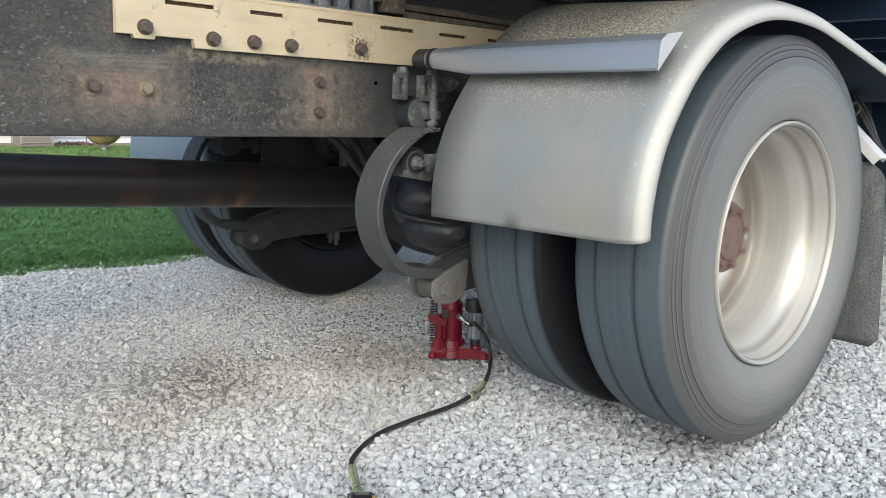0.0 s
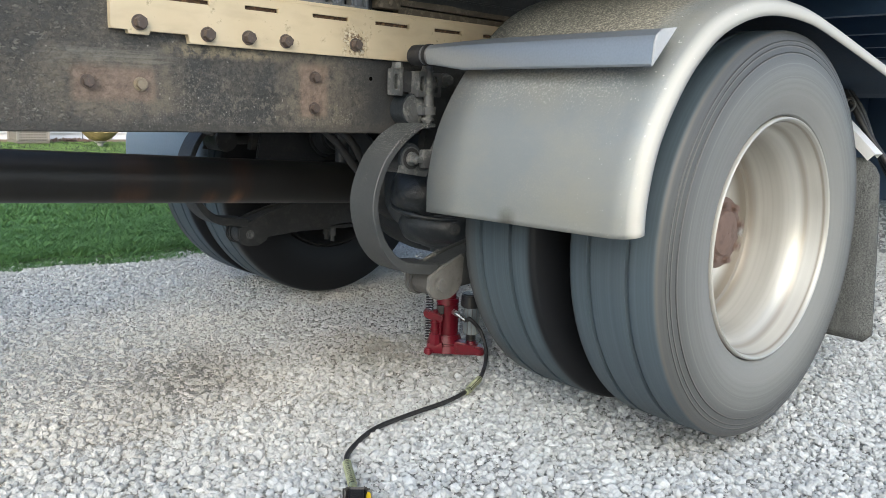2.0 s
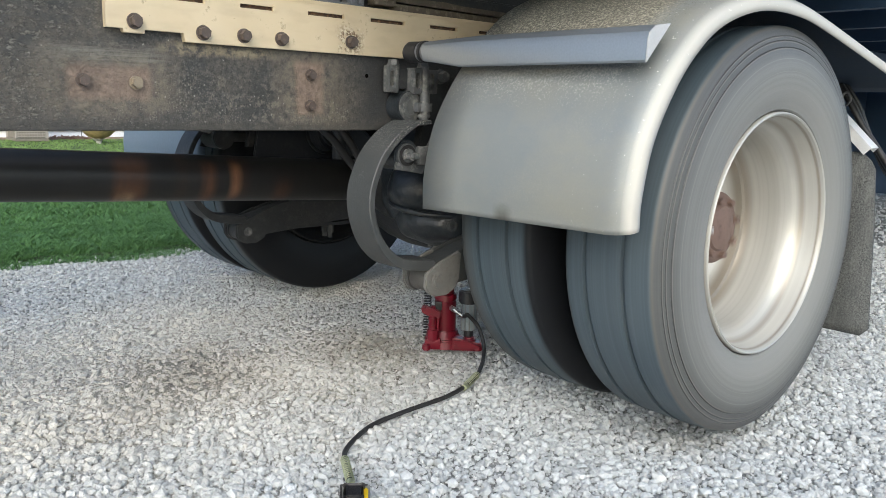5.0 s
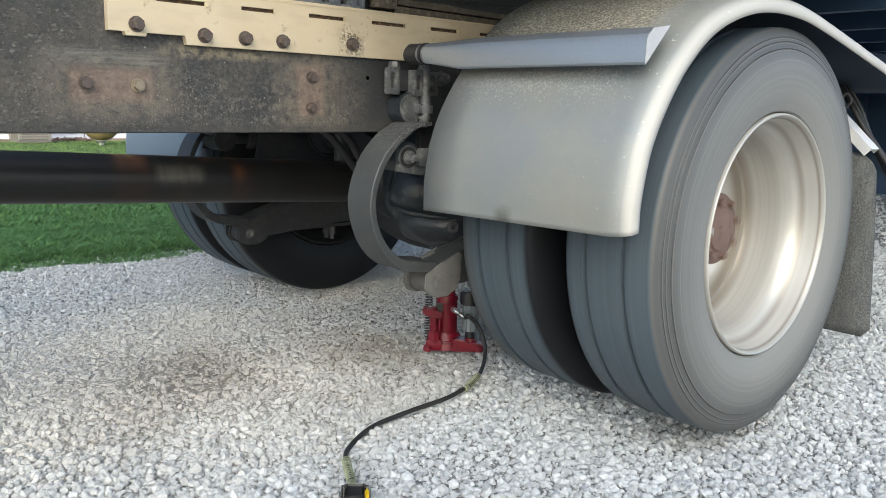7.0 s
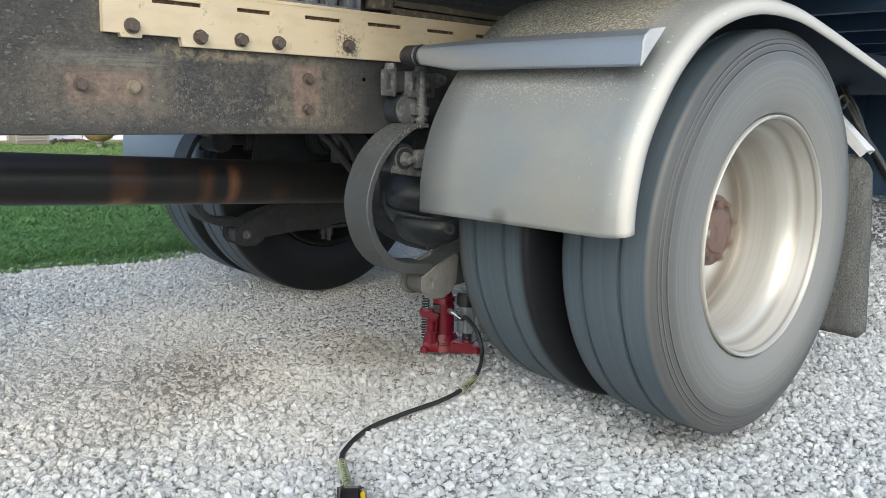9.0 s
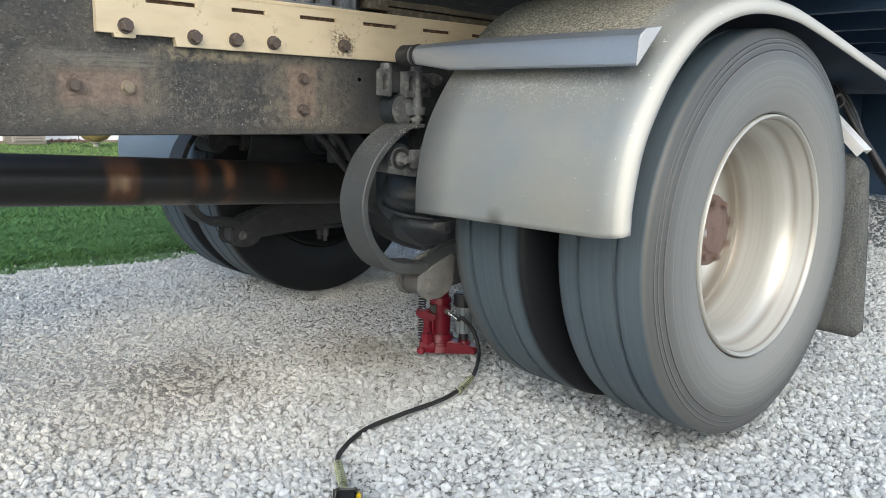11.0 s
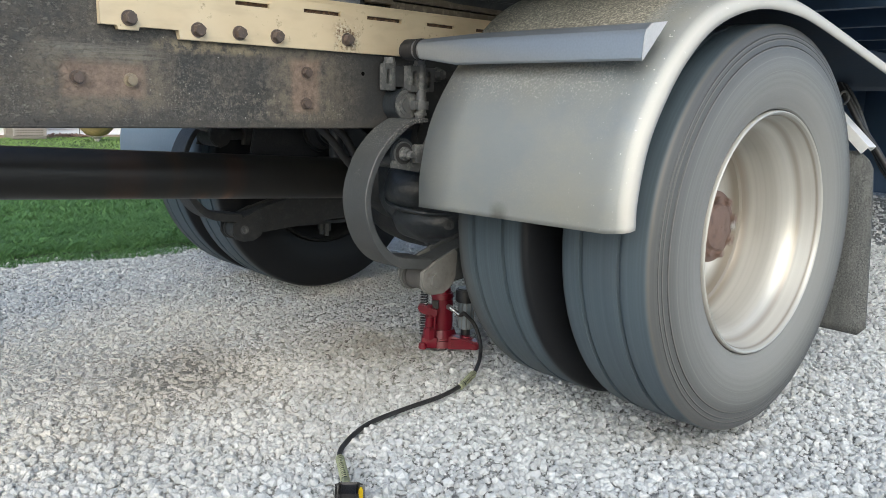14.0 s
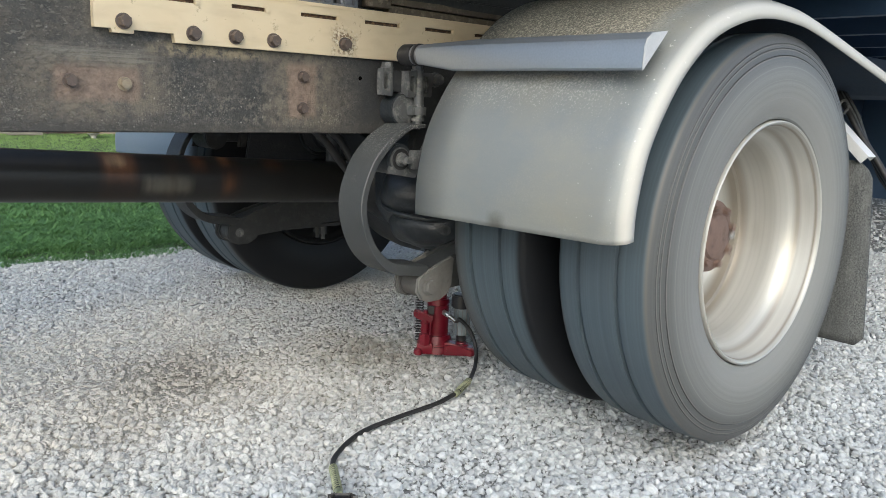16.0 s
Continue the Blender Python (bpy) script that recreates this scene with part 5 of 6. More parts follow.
def build_fender(far):
    curve = spline([(x, 0, z) for x, z in FENDER_CURVE], 7)
    # across: inner edge, flat sheet, rolled outer lip (y, drop)
    cross = [(0.570, 0.0), (0.45, 0), (0.30, 0), (0.15, 0), (0.07, 0), (0.038, 0)]
    for k in range(1, 9):
        a = radians(90 * k / 8)
        cross.append((0.038 - 0.054 * math.sin(a), 0.034 * (1 - math.cos(a))))
    cross.append((-0.016, 0.045))
    if far:
        cross[0:1] = [(0.705, 0.035), (0.70, 0.018), (0.685, 0.006), (0.66, 0.0), (0.60, 0.0)]
    bm = bmesh.new()
    rows = []
    n = len(curve)
    for i, q in enumerate(curve):
        d = (curve[min(i + 1, n - 1)] - curve[max(i - 1, 0)]).normalized()
        nrm = Vector((-d.z, 0, d.x))
        row = []
        for y, drop in cross:
            p = q - nrm * drop
            rise = 0.033 * max(0, min(1, (q.z - 0.95) / 0.12)) * (y / 0.6) if q.x < 0.1 else 0.033 * (y / 0.6) * max(0, 1 - (q.x - 0.1) / 0.4)
            low = (0.0105 - 0.0120 * max(0, y) / 0.576 + (0.006 * drop / 0.034 if y < 0.02 else 0)) * max(0, 1 - i / 6)
            row.append(bm.verts.new((p.x, over(y, far), p.z + rise + low)))
        rows.append(row)
    for a, b in zip(rows, rows[1:]):
        for k in range(len(cross) - 1):
            bm.faces.new((a[k], b[k], b[k + 1], a[k + 1]))
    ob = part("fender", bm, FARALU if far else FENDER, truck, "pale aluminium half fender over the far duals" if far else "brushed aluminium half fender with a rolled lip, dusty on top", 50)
    s = ob.modifiers.new("sheet", "SOLIDIFY")
    s.thickness, s.offset = 0.004, -1
    ob.data.materials.append(UNDER)
    s.material_offset = 1
    if far:
        return ob
    # support tube in a folded cover
    bm = bmesh.new()
    rod(bm, (-0.55, 0.50, 0.948), (-0.55, 0.735, 0.952), 0.0245, seg=32)
    part("support_tube", bm, TUBE, ob, "dusty dark support tube", 30)
    for y0, y1, r in ((0.672, 0.684, 0.0268), (0.690, 0.7345, 0.0262), (0.7345, 0.742, 0.0235)):
        bm = bmesh.new()
        rod(bm, (-0.55, y0, 0.951), (-0.55, y1, 0.952), r, seg=32, bevel=0.002)
        part("rubber_sleeve", bm, RUBBER, ob, "", 30)
    bm = bmesh.new()
    outline = [(-0.581, 0.9105), (-0.584, 0.9150), (-0.5815, 0.955), (-0.576, 0.968), (-0.560, 0.9795), (-0.512, 0.9870), (-0.532, 0.968), (-0.560, 0.938)]
    v0 = [bm.verts.new((x, 0.006, z)) for x, z in outline]
    v1 = [bm.verts.new((x, 0.52, z)) for x, z in outline]
    c = Vector((-0.55, 0, 0.949))
    v2 = []
    for x, z in outline:
        w = Vector((x, 0, z)) - c
        w = w.normalized() * 0.0272
        v2.append(bm.verts.new((c.x + w.x, 0.665, c.z + w.z)))
    for a, b in ((v0, v1), (v1, v2)):
        for i in range(8):
            bm.faces.new((a[i], a[(i + 1) % 8], b[(i + 1) % 8], b[i]))
    bm.faces.new(v0)
    bm.faces.new(v2[::-1])
    part("tube_cover", bm, COVER, ob, "folded satin aluminium cover on the fender tube", 30)
    bm = bmesh.new()
    prism(bm, [(-0.5835, 0.9105), (-0.5815, 0.955), (-0.576, 0.968), (-0.560, 0.980), (-0.510, 0.988)], 0.002, 0.006, 0.001)
    part("end_cap", bm, CAPALU, ob, "bright cut end of the cover")
    return ob


CAPALU = worn("pale aluminium edge", (0.52, 0.53, 0.53), 0.5, 0.2, 12, 200, 0.15)
COVER = worn("satin aluminium cover", (0.280, 0.308, 0.334), 0.38, 0.55, 2.0, 220, 0.10, None, (0.5, 0.7), 0.0001)
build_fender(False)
build_fender(True)


def build_mud_flap():
    # sheet with a cut upper corner and a round lower one; the outer edge leans a little
    bm = bmesh.new()
    rows, n = [], 22
    for i in range(n + 1):
        z = 0.716 - 0.556 * i / n
        y0 = 0.024 - 0.041 * (0.68 - z) / 0.52
        y0 += max(0, z - 0.680) * 1.08
        low = z - 0.160
        if low < 0.025:
            y0 += 0.025 - math.sqrt(max(0, 0.025 ** 2 - (0.025 - low) ** 2))
        rows.append([bm.verts.new((0.660 + 0.006 * math.sin(i * 0.2) + 0.003 * math.sin(k * 1.7), y0 + (0.60 - y0) * k / 8, z)) for k in range(9)])
    for a, b in zip(rows, rows[1:]):
        for k in range(8):
            bm.faces.new((a[k], a[k + 1], b[k + 1], b[k]))
    flap = part("mud_flap", bm, FLAP, truck, "grey speckled rubber mud flap", 60)
    s = flap.modifiers.new("sheet", "SOLIDIFY")
    s.thickness, s.offset = 0.010, 0
    # open channel that climbs inboard: top, back and a short lip
    bm = bmesh.new()
    for x0, x1, z0, z1 in ((0.640, 0.696, 0.000, 0.004), (0.640, 0.644, -0.026, 0.0), (0.692, 0.696, -0.016, 0.0)):
        box(bm, x0, x1, 0.0, 0.42, z0, z1, 0.001)
    bmesh.ops.transform(bm, matrix=Matrix.Translation((0, 0.036, 0.728)) @ pose(0, 0, 0, 44, 0, 0), verts=bm.verts)
    part("flap_channel", bm, ALU, flap, "bright bent aluminium channel")
    for k in range(4):
        bm = bmesh.new()
        o = 0.018 * k
        tube(bm, [(0.80 + o, 0.21, 0.92), (0.80 + o, 0.165, 0.855), (0.81 + o, 0.128, 0.79 - o * 0.4), (0.83 + o, 0.082, 0.72 - o), (0.85 + o, 0.04, 0.65 - o), (0.88 + o, -0.04, 0.53 - o * 2)], 0.008 if k else 0.010, 10)
        part("cable", bm, FLAP if k % 2 else RUBBER, flap, "", 40)
    bm = bmesh.new()
    tube(bm, [(0.74, 0.175, 0.85), (0.74, 0.172, 0.885), (0.74, 0.158, 0.893), (0.74, 0.147, 0.872), (0.74, 0.160, 0.852)], 0.004, 8)
    part("cable_loop", bm, IRON, flap, "", 40)


build_mud_flap()


def build_underside_lines():
    """Air lines and small brackets in the dark between the rails."""
    runs = ([(-0.62, 1.00, 0.77), (-0.57, 0.98, 0.72), (-0.52, 0.99, 0.66), (-0.46, 1.0, 0.62)],
            [(-0.66, 1.02, 0.77), (-0.60, 1.0, 0.71), (-0.54, 1.01, 0.65), (-0.48, 1.02, 0.60)],
            [(-0.75, 1.60, 0.77), (-0.60, 1.55, 0.735), (-0.45, 1.50, 0.75), (-0.28, 1.45, 0.78)])
    for pts in runs:
        bm = bmesh.new()
        tube(bm, pts, 0.011, 10)
        part("air_line", bm, RUBBER, truck, "", 40)
    bm = bmesh.new()
    box(bm, -1.0, -0.96, RAIL_Y + 0.085, 2 * MID - RAIL_Y - 0.085, 0.80, 1.0, 0.01)
    part("cross_member", bm, DARK_IRON, truck, "", 30)
    bm = bmesh.new()
    box(bm, 0.30, 0.36, RAIL_Y + 0.085, 2 * MID - RAIL_Y - 0.085, 0.76, 1.0, 0.01)
    part("cross_member", bm, DARK_IRON, truck, "", 30)
    # plate added to keep the gap above the shaft dark
    bm = bmesh.new()
    prism(bm, [(-0.50, 0.60), (-0.22, 0.60), (-0.20, 0.76), (-0.47, 0.77)], 1.655, 1.667, 0.003)
    part("valve_bracket", bm, DARK_IRON, truck, "", 30)
    for x, z in ((-0.70, 0.745), (-0.36, 0.76)):
        bm = bmesh.new()
        rod(bm, (x, 1.62, z - 0.03), (x + 0.02, 1.60, z + 0.05), 0.03, 0.022, 16, 0.004)
        part("valve", bm, IRON, truck, "", 30)


build_underside_lines()


# ---- trailer overhead and behind ----
def build_trailer():
    t = thing("trailer", (4.0, MID, 0.0), "dark navy box trailer standing over and behind the truck", "trailer")
    at = lambda bm: bmesh.ops.transform(bm, matrix=Matrix.Translation((-4.0, -MID, 0)), verts=bm.verts)
    # the nose reaches forward out of view, to shade rail and plate
    bm = bmesh.new()
    box(bm, -0.90, 9.5, 0.02, 2.50, 1.255, 1.355, 0.01)
    at(bm)
    part("floor", bm, NAVY, t)
    for i in range(16):
        bm = bmesh.new()
        x = -0.25 + i * 0.62
        box(bm, x, x + 0.05, 0.06, 2.46, 1.175, 1.255, 0.004)
        at(bm)
        part("cross_beam", bm, NAVY, t)
    for y in (0.9, 1.6):
        bm = bmesh.new()
        box(bm, -0.30, 9.3, y, y + 0.07, 1.085, 1.175, 0.004)
        at(bm)
        part("long_beam", bm, NAVY, t)
    bm = bmesh.new()
    box(bm, 7.0, 7.1, 0.2, 4.6, 0.04, 1.175, 0.01)
    at(bm)
    part("rear_panel", bm, NAVY, t)
    bm = bmesh.new()
    prism(bm, [(2.34, 1.130), (2.38, 1.195), (2.50, 1.215), (2.86, 1.150), (2.86, 1.128)], 0.90, 0.96, 0.004)
    at(bm)
    part("side_bracket", bm, FARALU, t, "grey steel bracket under the trailer floor")
    bm = bmesh.new()
    box(bm, 3.6, 7.0, 2.44, 2.50, 0.35, 1.175, 0.01)
    at(bm)
    part("side_skirt", bm, NAVY, t)
    # unseen body on the floor, added to keep sun off the ground beyond
    bm = bmesh.new()
    box(bm, -0.90, 9.5, 0.0, 2.52, 1.355, 3.9, 0.02)
    at(bm)
    part("box_body", bm, NAVY, t)


build_trailer()


# ---- jack ----
def build_jack():
    """Air-over-oil bottle jack with its hose and hand valve."""
    j = thing("bottle_jack", (-0.125, 1.005, 0.024), "red air-hydraulic bottle jack standing on gravel under the axle", "jack")
    j.rotation_euler = (0, 0, radians(-42))
    # local x runs along the pump side, local y away from it
    cx, cy = -0.024, 0.008
    bm = bmesh.new()
    rod(bm, (cx, cy, 0.0), (cx, cy, 0.030), 0.064, 0.058, 12, 0.006)
    rod(bm, (cx, cy, 0.026), (cx, cy, 0.062), 0.054, 0.040, 28, 0.006)
    box(bm, -0.090, -0.036, -0.054, 0.020, 0.0, 0.040, 0.010)
    prism(bm, [(0.000, 0.0), (0.094, 0.0), (0.100, 0.010), (0.094, 0.026), (0.050, 0.034), (0.012, 0.044), (0.000, 0.040)], -0.058, -0.004, 0.008)
    rod(bm, (0.058, -0.022, 0.0), (0.058, -0.022, 0.040), 0.030, 0.020, 16, 0.005)
    rod(bm, (0.084, -0.040, 0.0), (0.084, -0.040, 0.024), 0.020, 0.016, 14, 0.004)
    rod(bm, (-0.084, -0.050, 0.0), (-0.084, -0.050, 0.022), 0.016, 0.013, 14, 0.004)
    part("base", bm, RED, j, "", 35)
    bm = bmesh.new()
    rod(bm, (cx, cy, 0.056), (cx, cy, 0.160), 0.0365, 0.0355, 40, 0.003)
    rod(bm, (cx, cy, 0.158), (cx, cy, 0.184), 0.0385, 0.0350, 12, 0.005)
    rod(bm, (cx, cy, 0.182), (cx, cy, 0.200), 0.028, 0.027, 32, 0.003)
    part("cylinder", bm, RED, j, "", 35)
    bm = bmesh.new()
    rod(bm, (cx, cy, 0.200), (cx, cy, 0.310), 0.0200, seg=28)
    rod(bm, (cx, cy, 0.310), (cx, cy, 0.3275), 0.030, seg=28, bevel=0.003)
    part("ram", bm, CHROME, j, "", 30)
    # pump: a slim turned barrel with a rocker that reaches out to the side
    bm = bmesh.new()
    rod(bm, (-0.064, -0.040, 0.030), (-0.064, -0.040, 0.072), 0.0220, 0.0190, 8, 0.004)
    rod(bm, (-0.064, -0.040, 0.070), (-0.064, -0.040, 0.120), 0.0140, 0.0128, 20, 0.003)
    rod(bm, (-0.064, -0.040, 0.078), (-0.064, -0.040, 0.088), 0.0170, 0.0170, 20, 0.003)
    rod(bm, (-0.064, -0.040, 0.100), (-0.064, -0.040, 0.110), 0.0165, 0.0165, 20, 0.003)
    rod(bm, (-0.064, -0.040, 0.118), (-0.064, -0.040, 0.148), 0.0090, 0.0085, 14, 0.002)
    part("pump", bm, RED, j, "", 35)
    bm = bmesh.new()
    prism(bm, [(-0.104, 0.138), (-0.100, 0.126), (-0.082, 0.116), (-0.050, 0.108), (-0.040, 0.114), (-0.040, 0.130), (-0.062, 0.138), (-0.086, 0.148), (-0.098, 0.148)], -0.054, -0.026, 0.005)
    rod(bm, (-0.094, -0.060, 0.138), (-0.094, -0.020, 0.138), 0.0085, seg=16, bevel=0.001)
    part("rocker", bm, RED, j, "", 35)
    bm = bmesh.new()
    box(bm, -0.050, -0.044, -0.052, -0.028, 0.066, 0.112, 0.002)
    part("link", bm, RED, j)
    bm = bmesh.new()
    coil(bm, (-0.084, -0.012, 0.040), (-0.084, -0.012, 0.200), 0.0120, 0.0020, 18)
    part("return_spring", bm, BLACKP, j, "black coil return spring", 60)
    bm = bmesh.new()
    coil(bm, (0.060, 0.020, 0.196), (0.060, 0.020, 0.262), 0.0170, 0.0024, 6)
    part("return_spring", bm, CHROME, j, "bright coil return spring", 60)
    bm = bmesh.new()
    box(bm, -0.059, -0.036, -0.0300, -0.0200, 0.130, 0.158, 0.002)
    part("name_plate", bm, BLACKP, j, "black sticker")
    mx, my = 0.056, -0.006
    bm = bmesh.new()
    rod(bm, (mx, my, 0.062), (mx, my, 0.152), 0.0275, seg=36, bevel=0.003)
    part("air_motor", bm, CLEAR, j, "grey ribbed air motor cylinder", 30)
    bm = bmesh.new()
    rod(bm, (mx - 0.004, my, 0.152), (mx - 0.004, my, 0.199), 0.0330, 0.0315, 36, 0.005)
    part("motor_cap", bm, BLACKP, j, "", 30)
    bm = bmesh.new()
    rod(bm, (mx, my, 0.030), (mx, my, 0.062), 0.016, seg=20)
    part("motor_foot", bm, BLACKP, j, "", 30)
    for k in range(5):
        a = radians(-150 + 30 * k)
        bm = bmesh.new()
        x, y = mx + 0.028 * math.cos(a), my + 0.028 * math.sin(a)
        rod(bm, (x, y, 0.064), (x, y, 0.150), 0.0018, seg=8)
        part("tie_rod", bm, TUBE, j)
    # fitting where the hose starts
    bm = bmesh.new()
    rod(bm, (-0.004, -0.020, 0.137), (0.004, -0.040, 0.137), 0.010, seg=6)
    rod(bm, (0.004, -0.040, 0.137), (0.036, -0.060, 0.119), 0.0072, 0.0064, 14)
    part("fitting", bm, CHROME, j, "", 30)
    scene_m = Matrix.Translation(j.location) @ pose(0, 0, 0, 0, 0, -42)
    inv = scene_m.inverted()

    def local(p):
        return inv @ Vector(p)
    start = scene_m @ Vector((0.036, -0.060, 0.119))
    path = [start, start + (Vector((-0.145, 0.910, 0.155)) - start) * 0.5, Vector((-0.145, 0.910, 0.155)), Vector((-0.117, 0.890, 0.117)), Vector((-0.119, 0.860, 0.067)), Vector((-0.145, 0.832, 0.034)), Vector((-0.201, 0.786, 0.026)), Vector((-0.271, 0.735, 0.024)), Vector((-0.345, 0.697, 0.024)),
            Vector((-0.454, 0.671, 0.020)), Vector((-0.607, 0.659, 0.020)), Vector((-0.734, 0.638, 0.020)), Vector((-0.842, 0.580, 0.020)), Vector((-0.905, 0.514, 0.026)), Vector((-0.974, 0.392, 0.036))]
    bm = bmesh.new()
    tube(bm, [local(p) for p in path], 0.0062, 14, 10)
    hose = part("air_hose", bm, RUBBER, j, "black rubber air hose", 40)
    for a, b, n in ((Vector((-0.262, 0.741, 0.025)), Vector((-0.352, 0.694, 0.024)), 11), (Vector((-0.906, 0.511, 0.026)), Vector((-0.970, 0.398, 0.036)), 13)):
        bm = bmesh.new()
        coil(bm, local(a), local(b), 0.0092, 0.0014, n)
        part("hose_spring", bm, BRASS, hose, "yellowish plated coil guard", 60)
        bm = bmesh.new()
        d = (b - a).normalized()
        rod(bm, local(b), local(b + d * 0.020), 0.0085, seg=12)
        part("ferrule", bm, BRASS, hose)
    e = Vector((-0.991, 0.363, 0.034))
    m = Matrix.Translation(local(e)) @ pose(0, 0, 0, 0, 0, 42 + 52)
    bm = bmesh.new()
    box(bm, -0.085, -0.004, -0.024, 0.016, -0.030, 0.010, 0.008, m)
    box(bm, -0.060, -0.010, -0.020, 0.010, 0.008, 0.018, 0.006, m)
    valve = part("hand_valve", bm, BLACKP, j, "black hand valve with a yellow side", 35)
    bm = bmesh.new()
    box(bm, -0.0045, -0.0015, -0.036, 0.019, -0.030, 0.014, 0.001, m)
    part("end_plate", bm, TUBE, valve, "thin grey steel end plate")
    bm = bmesh.new()
    prism(bm, [(-0.080, -0.028), (-0.010, -0.028), (-0.010, 0.013), (-0.080, 0.008)], -0.0335, -0.0245, 0.002)
    bmesh.ops.transform(bm, matrix=m, verts=bm.verts)
    part("side_label", bm, YELLOW, valve, "yellow plastic side lever")
    bm = bmesh.new()
    rod(bm, m @ Vector((-0.012, 0, 0)), m @ Vector((0.012, 0, 0)), 0.012, seg=6)
    part("swivel", bm, CHROME, valve)


CLEAR = worn("grey satin cylinder", (0.20, 0.235, 0.255), 0.42, 0.15, 30, 200, 0.2)
build_jack()


# ---- house, lawn things ----
HOUSE_Y = 14.6


def build_house():
    h = thing("house", (3.0, HOUSE_Y, 0), "white house wall with lapped vinyl siding", "house")
    bm = bmesh.new()
    box(bm, -8, 9, 0.05, 5, 0, 2.7)
    wall = part("wall", bm, SIDING, h)
    for i in range(24):
        z = 0.05 + 0.11 * i
        bm = bmesh.new()
        v = [bm.verts.new(p) for p in ((-8, 0.012, z), (9, 0.012, z), (9, 0.046, z + 0.109), (-8, 0.046, z + 0.109), (-8, 0.05, z), (9, 0.05, z))]
        bm.faces.new((v[0], v[1], v[2], v[3]))
        bm.faces.new((v[0], v[4], v[5], v[1]))
        part("siding_board", bm, SIDING, wall)
    bm = bmesh.new()
    v = [bm.verts.new(p) for p in ((-8.4, -0.5, 2.6), (9.4, -0.5, 2.6), (9.4, 2.5, 4.2), (-8.4, 2.5, 4.2), (-8.4, 5.5, 2.6), (9.4, 5.5, 2.6))]
    bm.faces.new(v[:4])
    bm.faces.new((v[3], v[2], v[5], v[4]))
    bm.faces.new((v[0], v[3], v[4]))
    bm.faces.new((v[1], v[5], v[2]))
    part("roof", bm, SHINGLE, h)
    return h


def build_ac(at):
    a = thing("air_conditioner", at, "beige slatted outdoor air conditioner beside the house wall", "air conditioner")
    bm = bmesh.new()
    box(bm, -0.30, 0.30, -0.30, 0.30, 0.0, 0.05, 0.01)
    box(bm, -0.27, 0.27, -0.27, 0.27, 0.05, 0.72, 0.01)
    body = part("cabinet", bm, FINS, a)
    for sx in (-0.30, 0.26):
        for sy in (-0.30, 0.26):
            bm = bmesh.new()
            box(bm, sx, sx + 0.04, sy, sy + 0.04, 0.05, 0.74, 0.004)
            part("corner_post", bm, ACGREY, a)
    for k in range(17):
        bm = bmesh.new()
        z = 0.07 + k * 0.04
        box(bm, -0.262, 0.262, -0.295, -0.285, z, z + 0.024)
        part("slat", bm, ACGREY, body)
    for k in range(11):
        bm = bmesh.new()
        x = -0.24 + k * 0.048
        box(bm, x - 0.006, x + 0.006, -0.302, -0.296, 0.05, 0.73)
        part("grille_bar", bm, ACGREY, body)
    bm = bmesh.new()
    box(bm, -0.31, 0.31, -0.31, 0.31, 0.74, 0.80, 0.01)
    part("lid", bm, ACGREY, a)
    a.scale = (0.84, 1, 1)


def build_bird_bath(at):
    drop, k = -0.07, 0.84
    b = thing("bird_bath", at, "weathered yellow stone bird bath with a scalloped bowl", "bird bath")
    bm = bmesh.new()
    prof = [(0.001, 0.22), (0.09, 0.225), (0.20, 0.27), (0.285, 0.345), (0.315, 0.385), (0.33, 0.39), (0.318, 0.40), (0.27, 0.36), (0.15, 0.30), (0.001, 0.285)]
    seg = 72
    rings = []
    for r, z in prof:
        ring = []
        for i in range(seg):
            a = 2 * math.pi * i / seg
            s = 1 + (0.045 * abs(math.sin(a * 6)) if r > 0.15 else 0)
            ring.append(bm.verts.new((k * r * s * math.cos(a), k * r * s * math.sin(a), z + drop + (0.015 * abs(math.sin(a * 6)) if r > 0.28 else 0))))
        rings.append(ring)
    for a, c in zip(rings, rings[1:]):
        for i in range(seg):
            bm.faces.new((a[i], a[(i + 1) % seg], c[(i + 1) % seg], c[i]))
    part("bowl", bm, STONEY, b, "", 50)
    bm = bmesh.new()
    prof = [(0.001, 0.0), (0.085, 0.0), (0.088, 0.02), (0.062, 0.035), (0.040, 0.06), (0.045, 0.11), (0.092, 0.145), (0.09, 0.157), (0.001, 0.157)]
    lathe(bm, prof, 32)
    bmesh.ops.transform(bm, matrix=pose(0, 0, 0, 90, 0, 0), verts=bm.verts)
    part("pedestal", bm, PED, b, "pale stone pedestal", 40)
    b.scale = (1, 1, 0.87)


PED = worn("pale cast stone", (0.45, 0.45, 0.40), 0.85, 0, 12, 80, 0.25)


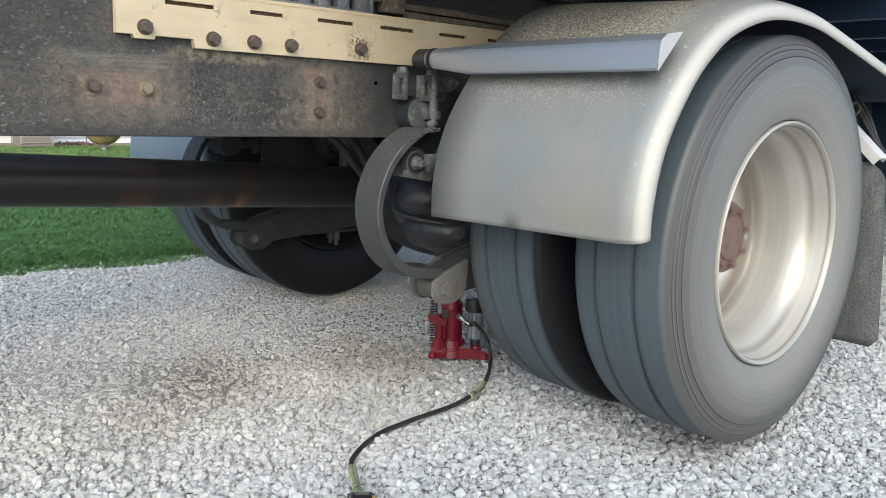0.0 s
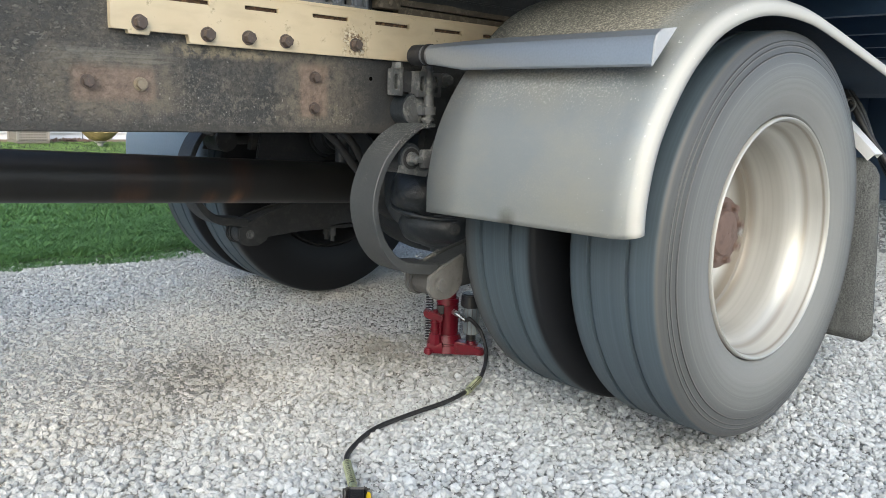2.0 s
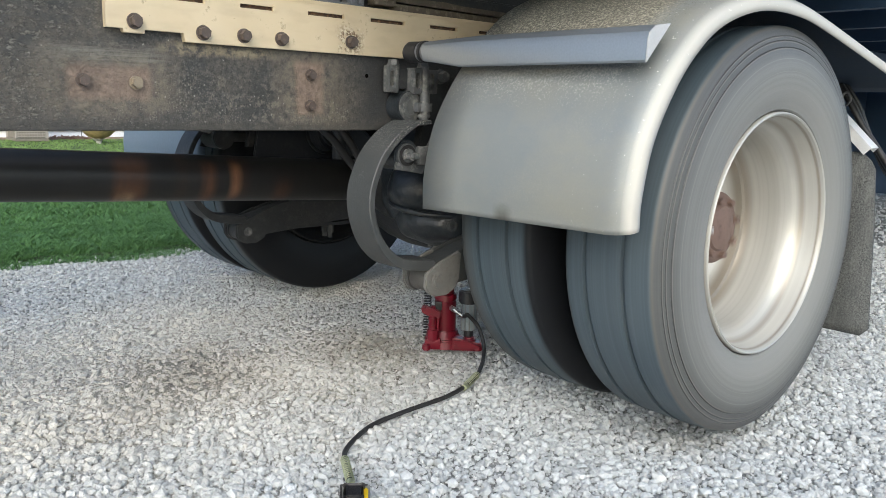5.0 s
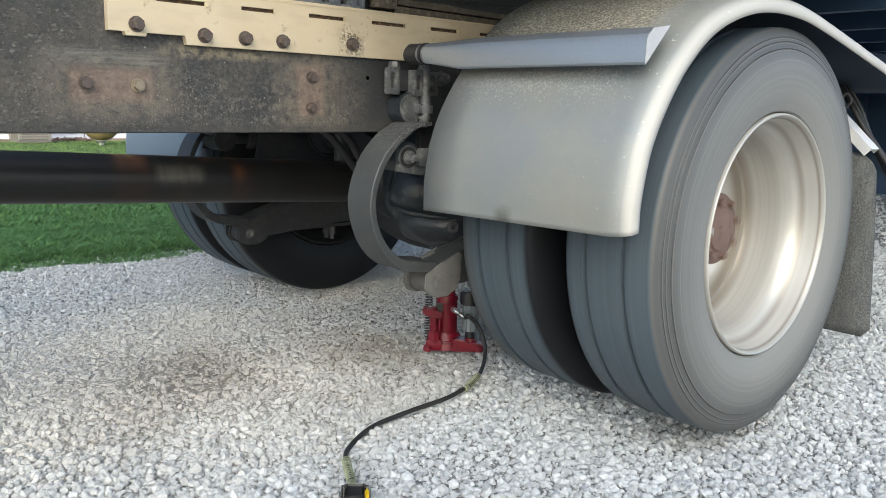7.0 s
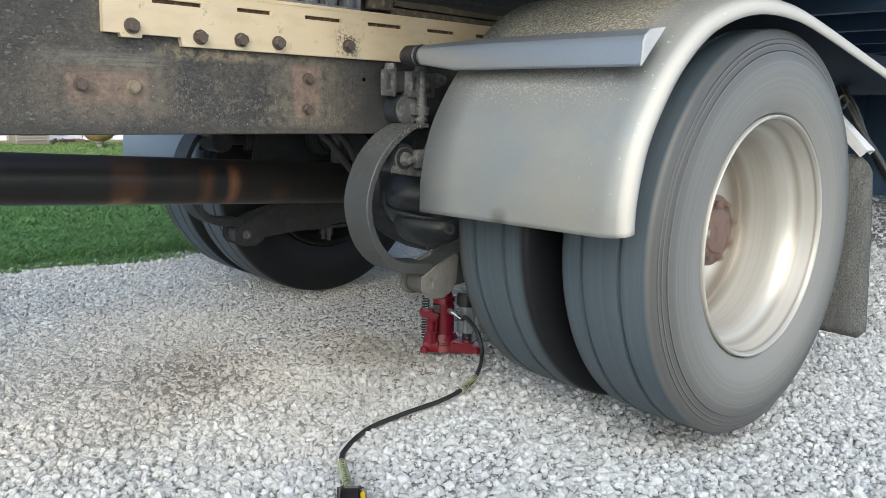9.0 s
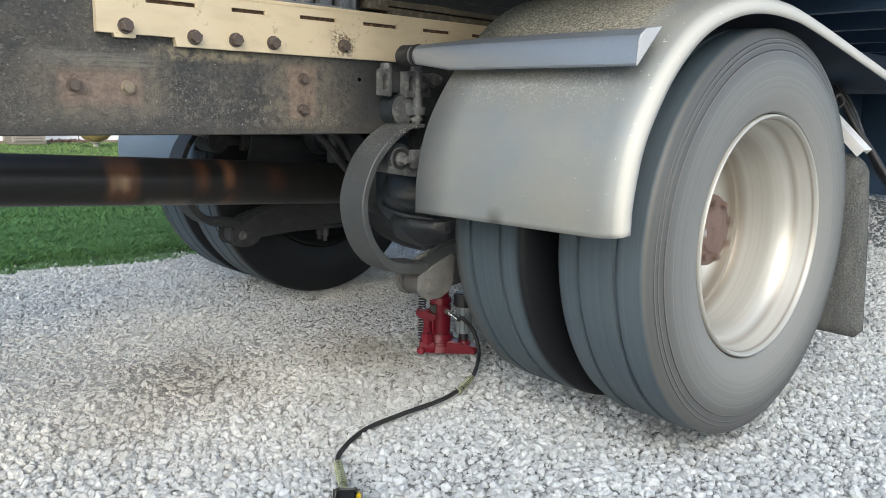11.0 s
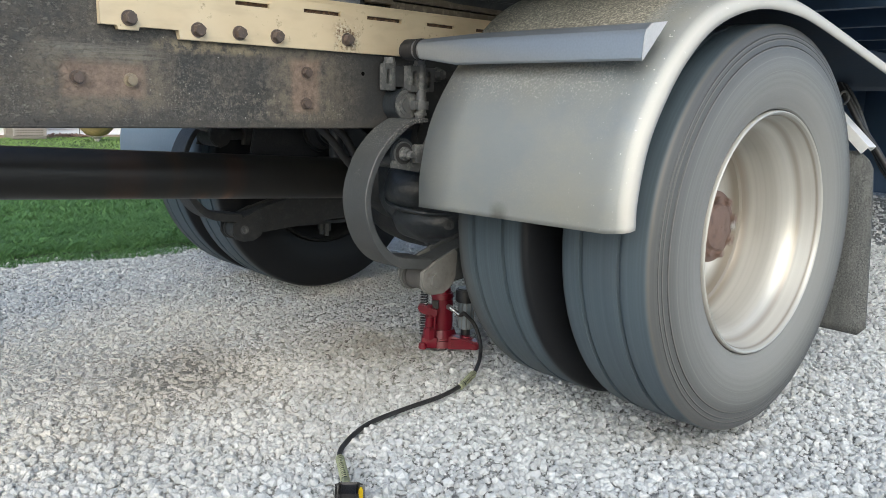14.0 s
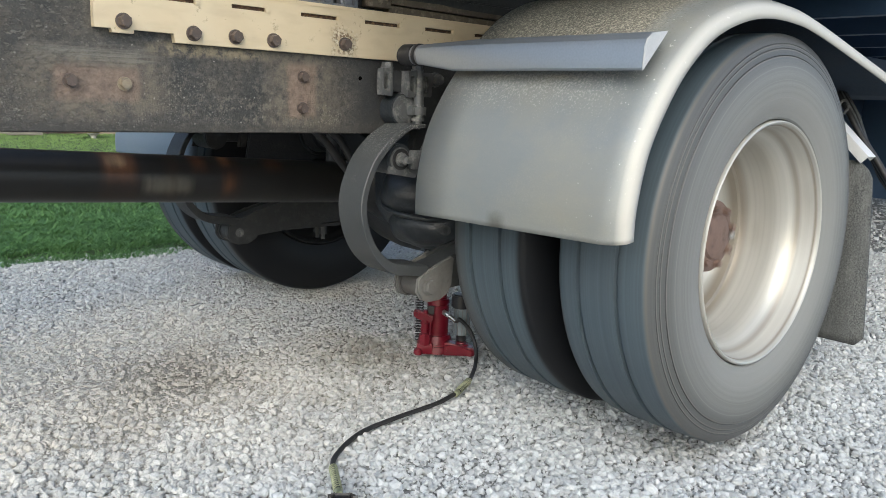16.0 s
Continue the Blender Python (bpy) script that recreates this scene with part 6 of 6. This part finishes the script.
def build_bed():
    bm = bmesh.new()
    n = 40
    a = [bm.verts.new((-1.0 + 9.0 * i / n, 14.0 + 0.10 * noise.noise((i * 0.7, 0, 0)), 0.034)) for i in range(n + 1)]
    b = [bm.verts.new((-1.0 + 9.0 * i / n, 14.6, 0.05)) for i in range(n + 1)]
    for i in range(n):
        bm.faces.new((a[i], a[i + 1], b[i + 1], b[i]))
    tagged(part("flower_bed", bm, SOIL), "bare brown soil strip along the house", "flower bed", kind="structure")
    rng = random.Random(5)
    vs, fs = [], []
    for _ in range(80):
        x, y = rng.gauss(2.72, 0.20), rng.uniform(14.05, 14.3)
        r, a, z = rng.uniform(0.015, 0.05), rng.uniform(0, 6.3), 0.04 + abs(rng.gauss(0, 0.012))
        k = len(vs)
        vs += [(x + r * math.cos(a), y + r * math.sin(a), z), (x + r * math.cos(a + 2.1), y + r * math.sin(a + 2.1), z + 0.02), (x + r * math.cos(a + 4.2), y + r * math.sin(a + 4.2), z - 0.01), (x, y, z + r)]
        fs += [(k, k + 1, k + 3), (k + 1, k + 2, k + 3), (k + 2, k, k + 3), (k, k + 2, k + 1)]
    me = bpy.data.meshes.new("mulch")
    me.from_pydata(vs, [], fs)
    me.materials.append(PETAL)
    tagged(new("mulch", me), "reddish mulch chips and low flowers", "mulch", kind="stuff")
    bm = bmesh.new()
    tube(bm, [(2.95, 14.3, 0.04), (2.97, 14.3, 0.15), (2.94, 14.3, 0.26)], 0.008, 6, 4)
    tagged(part("stake", bm, IRON), "thin dark garden stake in the soil", "stake")


build_house()
build_ac((1.92, 13.75, 0.04))
build_bird_bath((2.74, 12.75, -0.02))
build_bed()
build_ground()
build_lawn()
build_gravel()


# ---- what moves ----
SHAFT_PHASE = [(0.0, 150), (0.5, 180), (1.0, -35), (1.5, 85), (2.0, 150), (2.5, 5), (3.0, 20), (3.5, 3), (4.0, 74), (6.5, 80), (7.0, -64), (7.5, 0), (8.0, -130), (8.5, -20), (9.0, 84),
               (11.5, 6), (12.0, 110), (12.5, 140), (13.0, -8), (13.5, 140), (14.0, 170), (14.5, -66), (15.0, -58), (15.5, -45), (16.0, -30)]



def shaft_angles():
    """Degrees at every thirtieth of a second: about six turns a second through the given phases."""
    out, total = {0: SHAFT_PHASE[0][1]}, SHAFT_PHASE[0][1]
    for (t0, p0), (t1, p1) in zip(SHAFT_PHASE, SHAFT_PHASE[1:]):
        n = round((t1 - t0) * FPS)
        step = (p1 - p0) % 360
        turns = round((72 * n - step) / 360)
        sweep = 360 * turns + step
        for k in range(1, n + 1):
            out[round(t0 * FPS) + k] = total + sweep * k / n
        total += sweep
    return out


def motions():
    # wheels: two and a half turns a second, the top going forward
    for ob, y, turned in WHEELS:
        rows = []
        for k in range(0, 16 * FPS + 1, 2):
            a = -30.0 * k
            base = pose(0, y, AXLE_Z) @ pose(0, 0, 0, 0, a, 0)
            rows.append((k / FPS, base @ pose(0, 0, 0, 0, 0, 180) if turned else base))
        walk(ob, rows)
    base = Matrix.Translation((-0.42, MID, 0.574)) @ pose(0, 0, 0, 0, SHAFT_TILT, 0)
    walk(driveshaft, [(k / FPS, base @ pose(0, 0, 0, a, 0, 0)) for k, a in shaft_angles().items()])


motions()
